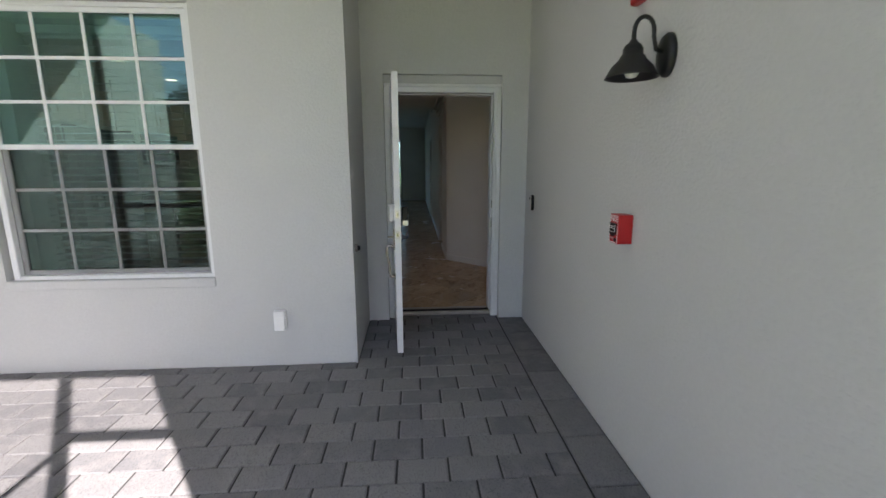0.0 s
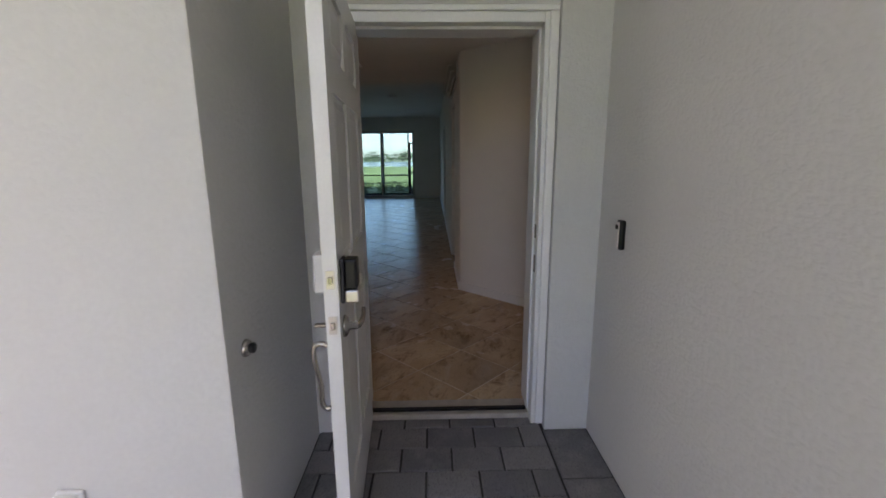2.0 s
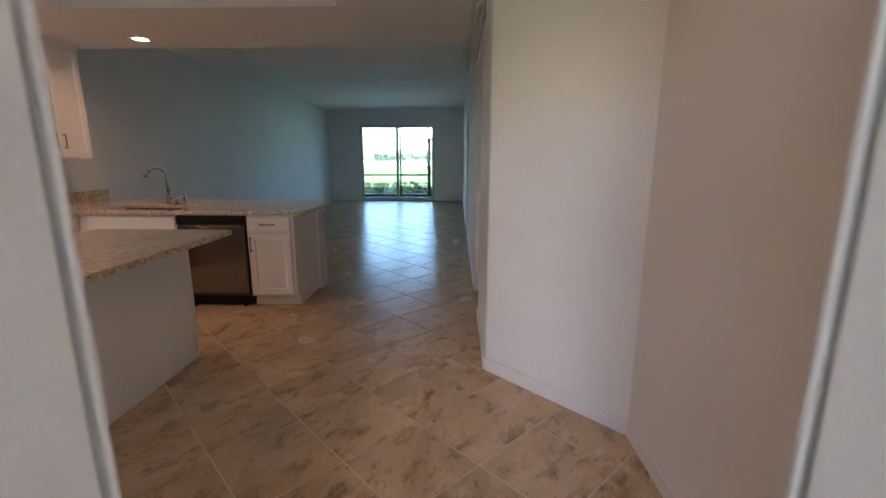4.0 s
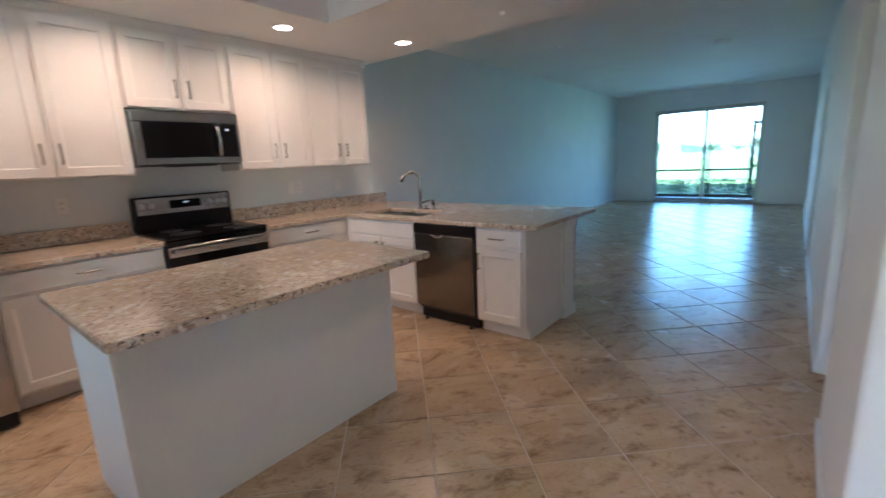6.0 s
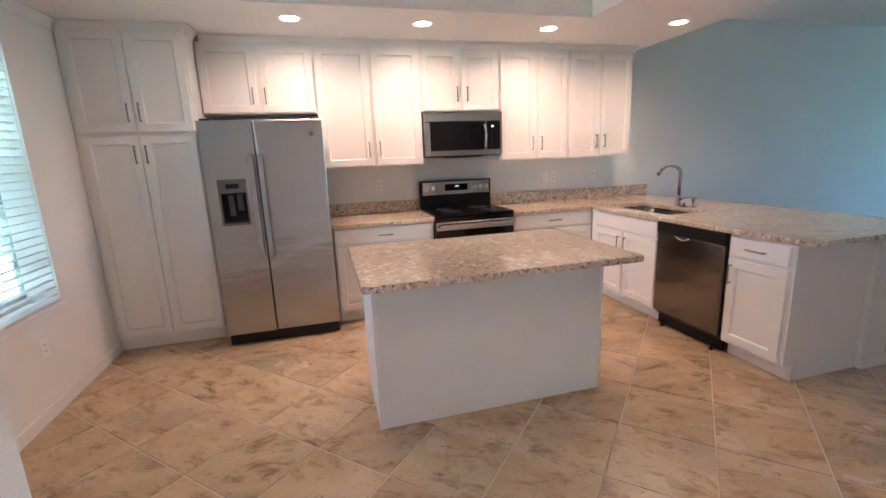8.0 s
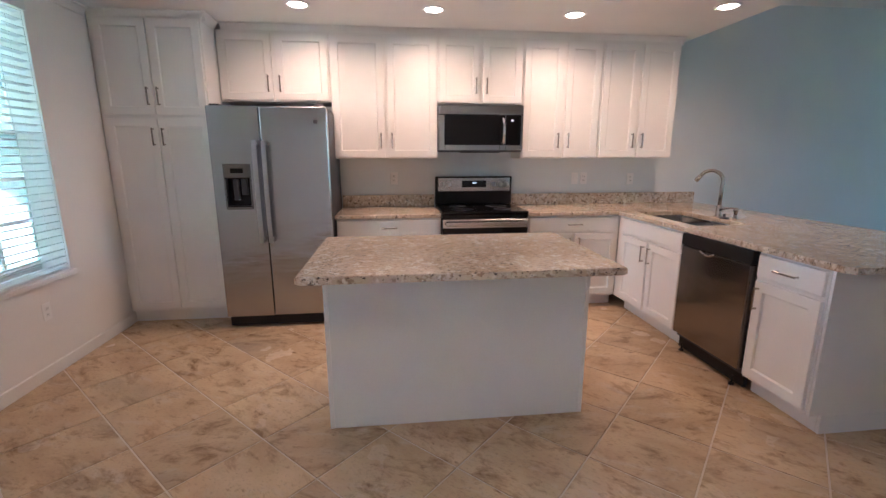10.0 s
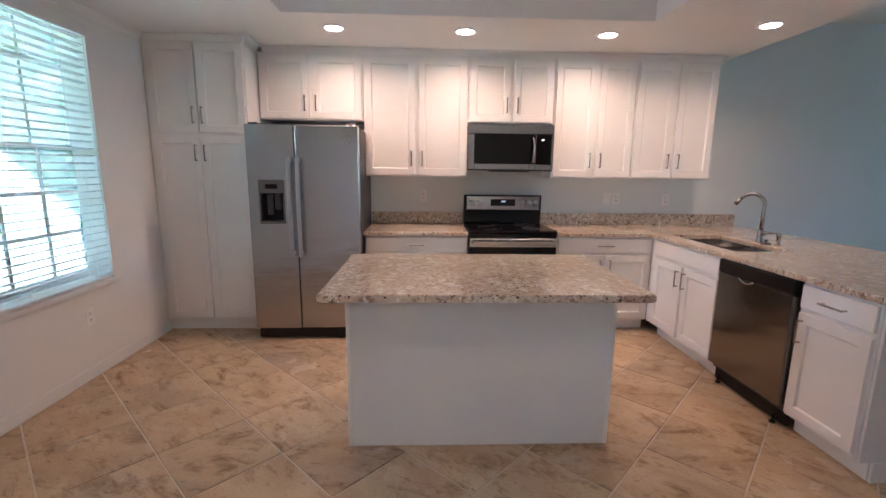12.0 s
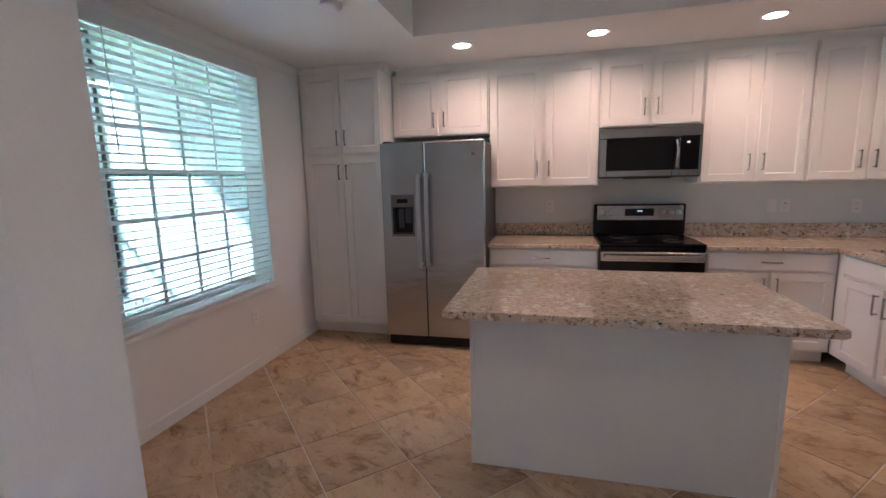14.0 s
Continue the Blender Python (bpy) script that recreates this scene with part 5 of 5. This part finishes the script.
def hall_door():
    t = thing("hall_door", pose(HALL + 0.11, DR1 - 0.02, 0.008, 0, 0, -72 - 18), "white panelled hall door, slightly ajar", "door")
    t["kind"] = "structure"
    W = DR1 - DR0 - 0.04
    bm = bmesh.new()
    box(bm, 0, W, -0.013, 0.013, 0, DRZ - 0.03)
    leaf = part("leaf", bm, DOORP, t)
    for x0, x1 in ((0.1, W / 2 - 0.05), (W / 2 + 0.05, W - 0.1)):
        for z0, z1 in ((0.2, 0.9), (1.05, 1.9)):
            part("panel", boxes((x0, x1, -0.020, -0.013, z0, z1), bevel=0.006), DOORP, leaf)
    part("lever", tube([(W - 0.06, -0.013, 0.95), (W - 0.06, -0.06, 0.95), (W - 0.16, -0.065, 0.95)], 0.010, 10), CHROME, t, "", True)
    c = thing("hall_door_casing", pose(0, 0, 0), "white door casing on the hall wall", "door casing")
    c["kind"] = "structure"
    part("casing", boxes((HALL - 0.016, HALL - 0.001, DR0 - 0.065, DR0, 0, DRZ + 0.065), (HALL - 0.016, HALL - 0.001, DR1, DR1 + 0.065, 0, DRZ + 0.065), (HALL - 0.016, HALL - 0.001, DR0, DR1, DRZ, DRZ + 0.065), bevel=0.004), TRIM, c)


hall_door()


# ---- porch things ----
def barn_lamp():
    t = thing("wall_lamp", pose(1.165, 2.03, 1.825), "black gooseneck barn-style porch wall lamp", "wall lamp")
    bm = bmesh.new()
    lathe([(0.001, 0), (0.058, 0), (0.058, 0.012), (0.050, 0.026), (0.020, 0.030), (0.001, 0.030)], 28, bm, pose(0, 0, 0, 0, -90) @ Matrix.Diagonal((1.45, 1, 1, 1)))
    part("backplate", bm, IRON, t, "", True)
    pts = [Vector((-0.02, 0, 0.01)), Vector((-0.055, 0, 0.02)), Vector((-0.068, 0, 0.07))] + [Vector((-0.108 + 0.04 * math.cos(radians(a)), 0, 0.085 + 0.055 * math.sin(radians(a)))) for a in range(0, 181, 18)] + [Vector((-0.148, 0, 0.05))]
    part("gooseneck", tube(pts, 0.0085, 12), IRON, t, "", True)
    sh = part("shade", lathe([(0.012, 0.055), (0.016, 0.045), (0.030, 0.035), (0.038, 0.02), (0.038, 0.0), (0.046, -0.006), (0.052, -0.02), (0.078, -0.045), (0.096, -0.078), (0.102, -0.088), (0.098, -0.087), (0.092, -0.078), (0.074, -0.046), (0.048, -0.022), (0.010, -0.015)], 32, m=pose(-0.148, 0, 0)), IRON, t, "", True)
    part("bulb", lathe([(0.012, -0.015), (0.016, -0.03), (0.026, -0.055), (0.028, -0.068), (0.020, -0.084), (0.001, -0.09)], 20, m=pose(-0.148, 0, 0)), WHITE, sh, "white frosted bulb", True)


def fire_pull():
    t = thing("fire_alarm_pull", pose(1.165, 2.2455, 1.101, 0, 0, -90) @ Matrix.Scale(1.07, 4), "red manual fire alarm pull station", "fire alarm")
    part("body", boxes((-0.041, 0.041, -0.068, -0.001, -0.064, 0.064), bevel=0.004, seg=2), RED, t)
    b = 0.0022
    part("border", boxes((-0.037, 0.037, -0.0688, -0.068, 0.058, 0.058 + b), (-0.037, 0.037, -0.0688, -0.068, -0.060, -0.060 + b), (-0.037, -0.037 + b, -0.0688, -0.068, -0.058, 0.058), (0.037 - b, 0.037, -0.0688, -0.068, -0.058, 0.058)), WHITE, t, "thin white border line")
    h = part("handle", prism([(-0.028, 0.026), (-0.028, -0.018), (-0.006, -0.032), (0.006, -0.032), (0.028, -0.018), (0.028, 0.026)][::-1], 0.0, 0.007), BLACK, t, "black pull handle")
    h.matrix_local = pose(0, -0.068, 0, 90)
    part("pull_bar", boxes((-0.026, 0.026, -0.0765, -0.0752, -0.013, -0.0105), (-0.026, -0.0235, -0.0765, -0.0752, -0.012, 0.022), (0.0235, 0.026, -0.0765, -0.0752, -0.012, 0.022)), WHITE, t, "white outline of the pull")
    part("text_bar", boxes((-0.016, 0.002, -0.0760, -0.0752, 0.010, 0.014), (0.006, 0.016, -0.0760, -0.0752, 0.010, 0.014), (-0.016, 0.016, -0.0760, -0.0752, 0.002, 0.006)), WHITE, t)
    part("text_bar", boxes((-0.033, 0.004, -0.0688, -0.068, -0.041, -0.039), (-0.030, 0.0, -0.0688, -0.068, -0.046, -0.0445)), WHITE, t)
    part("key_switch", lathe([(0.009, 0), (0.009, 0.004), (0.006, 0.005), (0.001, 0.005)], 18, m=pose(0.020, -0.068, -0.046, 90)), BLACK, t)
    lettering("FIRE", 0.034, pose(0, -0.0682, 0.043, 90), WHITE, t)
    s = thing("horn_strobe", pose(1.165, 2.255, 2.15, 0, 0, -90), "red fire alarm horn strobe on the porch wall", "fire alarm")
    part("body", boxes((-0.055, 0.055, -0.045, -0.001, -0.06, 0.06), bevel=0.012, seg=2), RED, s)
    part("lens", boxes((-0.02, 0.02, -0.06, -0.045, -0.03, 0.03), bevel=0.006), WHITE, s)


def doorbell():
    t = thing("doorbell", pose(1.165, 3.915, 1.085, 0, 0, -90), "slim black and silver video doorbell", "doorbell")
    part("case", boxes((-0.024, 0.024, -0.024, -0.001, -0.064, 0.064), bevel=0.006, seg=2), BLACK, t)
    part("faceplate", boxes((-0.013, 0.013, -0.031, -0.024, -0.059, 0.057), bevel=0.003), KNOB, t, "silver face strip")
    part("lens", lathe([(0.011, 0), (0.011, 0.004), (0.001, 0.005)], 16, m=pose(0, -0.031, 0.036, 90)), BLACKGLASS, t)


def porch_bits():
    t = thing("outlet_cover", pose(-0.818, 3.306, 0.318), "grey weatherproof outlet cover on the stucco wall", "outlet cover")
    part("base", boxes((-0.042, 0.042, -0.02, -0.001, -0.075, 0.075), bevel=0.004), WHITE, t)
    part("lid", boxes((-0.038, 0.038, -0.052, -0.02, -0.072, 0.072), bevel=0.006, seg=2), WHITE, t)
    t = thing("door_stop", pose(-0.285, 3.435, 0.805, 0, 0, 90), "round chrome and black door stop", "door stop")
    part("cup", lathe([(0.030, 0), (0.030, 0.004), (0.024, 0.016), (0.019, 0.018)], 24, m=pose(0, 0, 0, 90)), CHROME, t, "", True)
    part("bumper", lathe([(0.018, 0.012), (0.018, 0.030), (0.012, 0.034), (0.001, 0.034)], 20, m=pose(0, 0, 0, 90)), BLACK, t, "", True)


barn_lamp()
fire_pull()
doorbell()
porch_bits()


# ---- floor tiles and pavers ----
def clip(poly, ax, v, keep_above):
    out = []
    for i in range(len(poly)):
        a, b = poly[i], poly[(i + 1) % len(poly)]
        ia, ib = (a[ax] >= v) == keep_above, (b[ax] >= v) == keep_above
        if ia:
            out.append(a)
        if ia != ib:
            f = (v - a[ax]) / (b[ax] - a[ax])
            out.append((a[0] + f * (b[0] - a[0]), a[1] + f * (b[1] - a[1])))
    return out


def piece_mesh(poly, z0, z1, edge):
    """A flat piece with a small chamfer round its top."""
    cx, cy = sum(p[0] for p in poly) / len(poly), sum(p[1] for p in poly) / len(poly)
    def inset(p):
        d = Vector((cx - p[0], cy - p[1]))
        d = d.normalized() * edge * 1.4
        return (p[0] + d.x, p[1] + d.y)
    n = len(poly)
    vs = [(x, y, z0) for x, y in poly] + [(x, y, z1 - edge * 0.6) for x, y in poly] + [(*inset(p), z1) for p in poly]
    fs = [tuple(range(2 * n, 3 * n))]
    for k in range(n):
        q = (k + 1) % n
        fs += [(k, q, n + q, n + k), (n + k, n + q, 2 * n + q, 2 * n + k)]
    return vs, fs


def lay_tiles():
    floor = bpy.data.objects["floor"]
    A, OX, OY, J = 0.3118, -1.330, 5.133, 0.0045
    full = [(A - J * 1.41, 0), (0, A - J * 1.41), (-A + J * 1.41, 0), (0, -A + J * 1.41)]
    vs, fs = piece_mesh(full, -0.008, 0.0, 0.0015)
    me = bpy.data.meshes.new("tile")
    me.from_pydata(vs, [], fs)
    me.materials.append(TILE)
    far_v, far_f = [], []
    for i in range(-40, 60):
        for j in range(-40, 60):
            # centres lie half a diagonal from the corners
            cx, cy = OX + (i + j) * A + A, OY + (i - j) * A
            if not (BACK - 0.3 < cx < 1.6 and 3.3 < cy < FAR + 0.3):
                continue
            if cx > HALL + 0.3 and cy > 6.9 and not (7.3 < cy < 8.8):
                continue
            poly = [(cx + x, cy + y) for x, y in full]
            whole = True
            low = 4.44 if cx > -0.36 else FRONT_IN + 0.01
            for ax, v, up in ((0, BACK + 0.001, True), (0, 2.3, False), (1, low, True), (1, FAR + 0.05, False)):
                if any((p[ax] < v) == up for p in poly):
                    poly, whole = clip(poly, ax, v, up), False
            if cx <= -0.36 and len(poly) > 2 and min(p[1] for p in poly) < 4.44 and any(p[0] > -0.41 for p in poly):
                poly, whole = clip(poly, 0, -0.41, False), False
            if len(poly) < 3 or max(p[1] for p in poly) - min(p[1] for p in poly) < 0.02:
                continue
            if cy < 9.6:
                if whole:
                    ob = new("tile", me)
                    ob.parent = floor
                    ob.location = (cx, cy, 0)
                else:
                    v2, f2 = piece_mesh([(x - cx, y - cy) for x, y in poly], -0.008, 0.0, 0.0015)
                    m2 = bpy.data.meshes.new("tile")
                    m2.from_pydata(v2, [], f2)
                    m2.materials.append(TILE)
                    ob = new("tile", m2)
                    ob.parent = floor
                    ob.location = (cx, cy, 0)
            else:
                v2, f2 = piece_mesh(poly, -0.008, 0.0, 0.0015)
                b = len(far_v)
                far_v += v2
                far_f += [tuple(b + k for k in f) for f in f2]
    m2 = bpy.data.meshes.new("far_tiles")
    m2.from_pydata(far_v, [], far_f)
    m2.materials.append(TILE_FAR)
    ob = new("far_tiles", m2)
    ob.parent = floor
    ob["kind"] = "stuff"


def lay_pavers():
    bed = bpy.data.objects["porch_bed"]
    rng = random.Random(11)
    def mesh(w, d):
        h, k = w / 2 - 0.0055, d / 2 - 0.003
        vs, fs = piece_mesh([(h, k), (-h, k), (-h, -k), (h, -k)], PZ - 0.05, PZ, 0.006)
        me = bpy.data.meshes.new("paver")
        me.from_pydata(vs, [], fs)
        me.materials.append(PAVER)
        return me
    W, D = 0.249, 0.1685
    full, half, edge = mesh(W, D), mesh(W / 2, D), mesh(0.245, 0.372)
    wide, short, strip = mesh(0.205, D), mesh(0.080, D), mesh(W, 0.100)
    def put(me, x, y):
        ob = new("paver", me)
        ob.parent = bed
        ob.matrix_local = pose(x, y, rng.uniform(-0.0015, 0.0015), rng.uniform(-0.35, 0.35), rng.uniform(-0.35, 0.35), rng.uniform(-0.4, 0.4))
    fv, ff = [], []
    y, r = 4.19 - 0.0, 0
    while y > -0.6:
        yc = 3.4555 + D * (22 - r) - 17 * D
        if yc < -0.55:
            break
        if yc < 4.30:
            x = 0.918 - (W / 2 if r % 2 else W)
            if r % 2 and yc < 4.2:
                put(half, 0.918 - W / 4, yc)
                x -= W / 2
            else:
                x += W / 2
            while x > -3.9:
                if not (yc > 4.2 and not -0.05 < x < 0.85) and not (yc > 3.22 and x < -0.09):
                    if x > -1.9 and yc > 0.9:
                        put(full, x, yc)
                    else:
                        h, k = W / 2 - 0.003, D / 2 - 0.003
                        v2, f2 = piece_mesh([(x + h, yc + k), (x - h, yc + k), (x - h, yc - k), (x + h, yc - k)], PZ - 0.05, PZ, 0.004)
                        b = len(fv)
                        fv += v2
                        ff += [tuple(b + q for q in f) for f in f2]
                x -= W
        if 3.22 < yc < 4.19:
            put(short if r % 2 else wide, -0.283 + (0.040 if r % 2 else 0.1025), yc)
        r += 1
        y -= D
    for k in range(14):
        put(strip, -0.41 - W * k, 3.2535)
    y = 4.0
    while y > 0.6:
        put(edge, 1.042, y)
        y -= 0.375
    me = bpy.data.meshes.new("far_pavers")
    me.from_pydata(fv, [], ff)
    me.materials.append(PAVER_FAR)
    ob = new("far_pavers", me)
    ob.parent = bed
    ob["kind"] = "stuff"


lay_tiles()
lay_pavers()
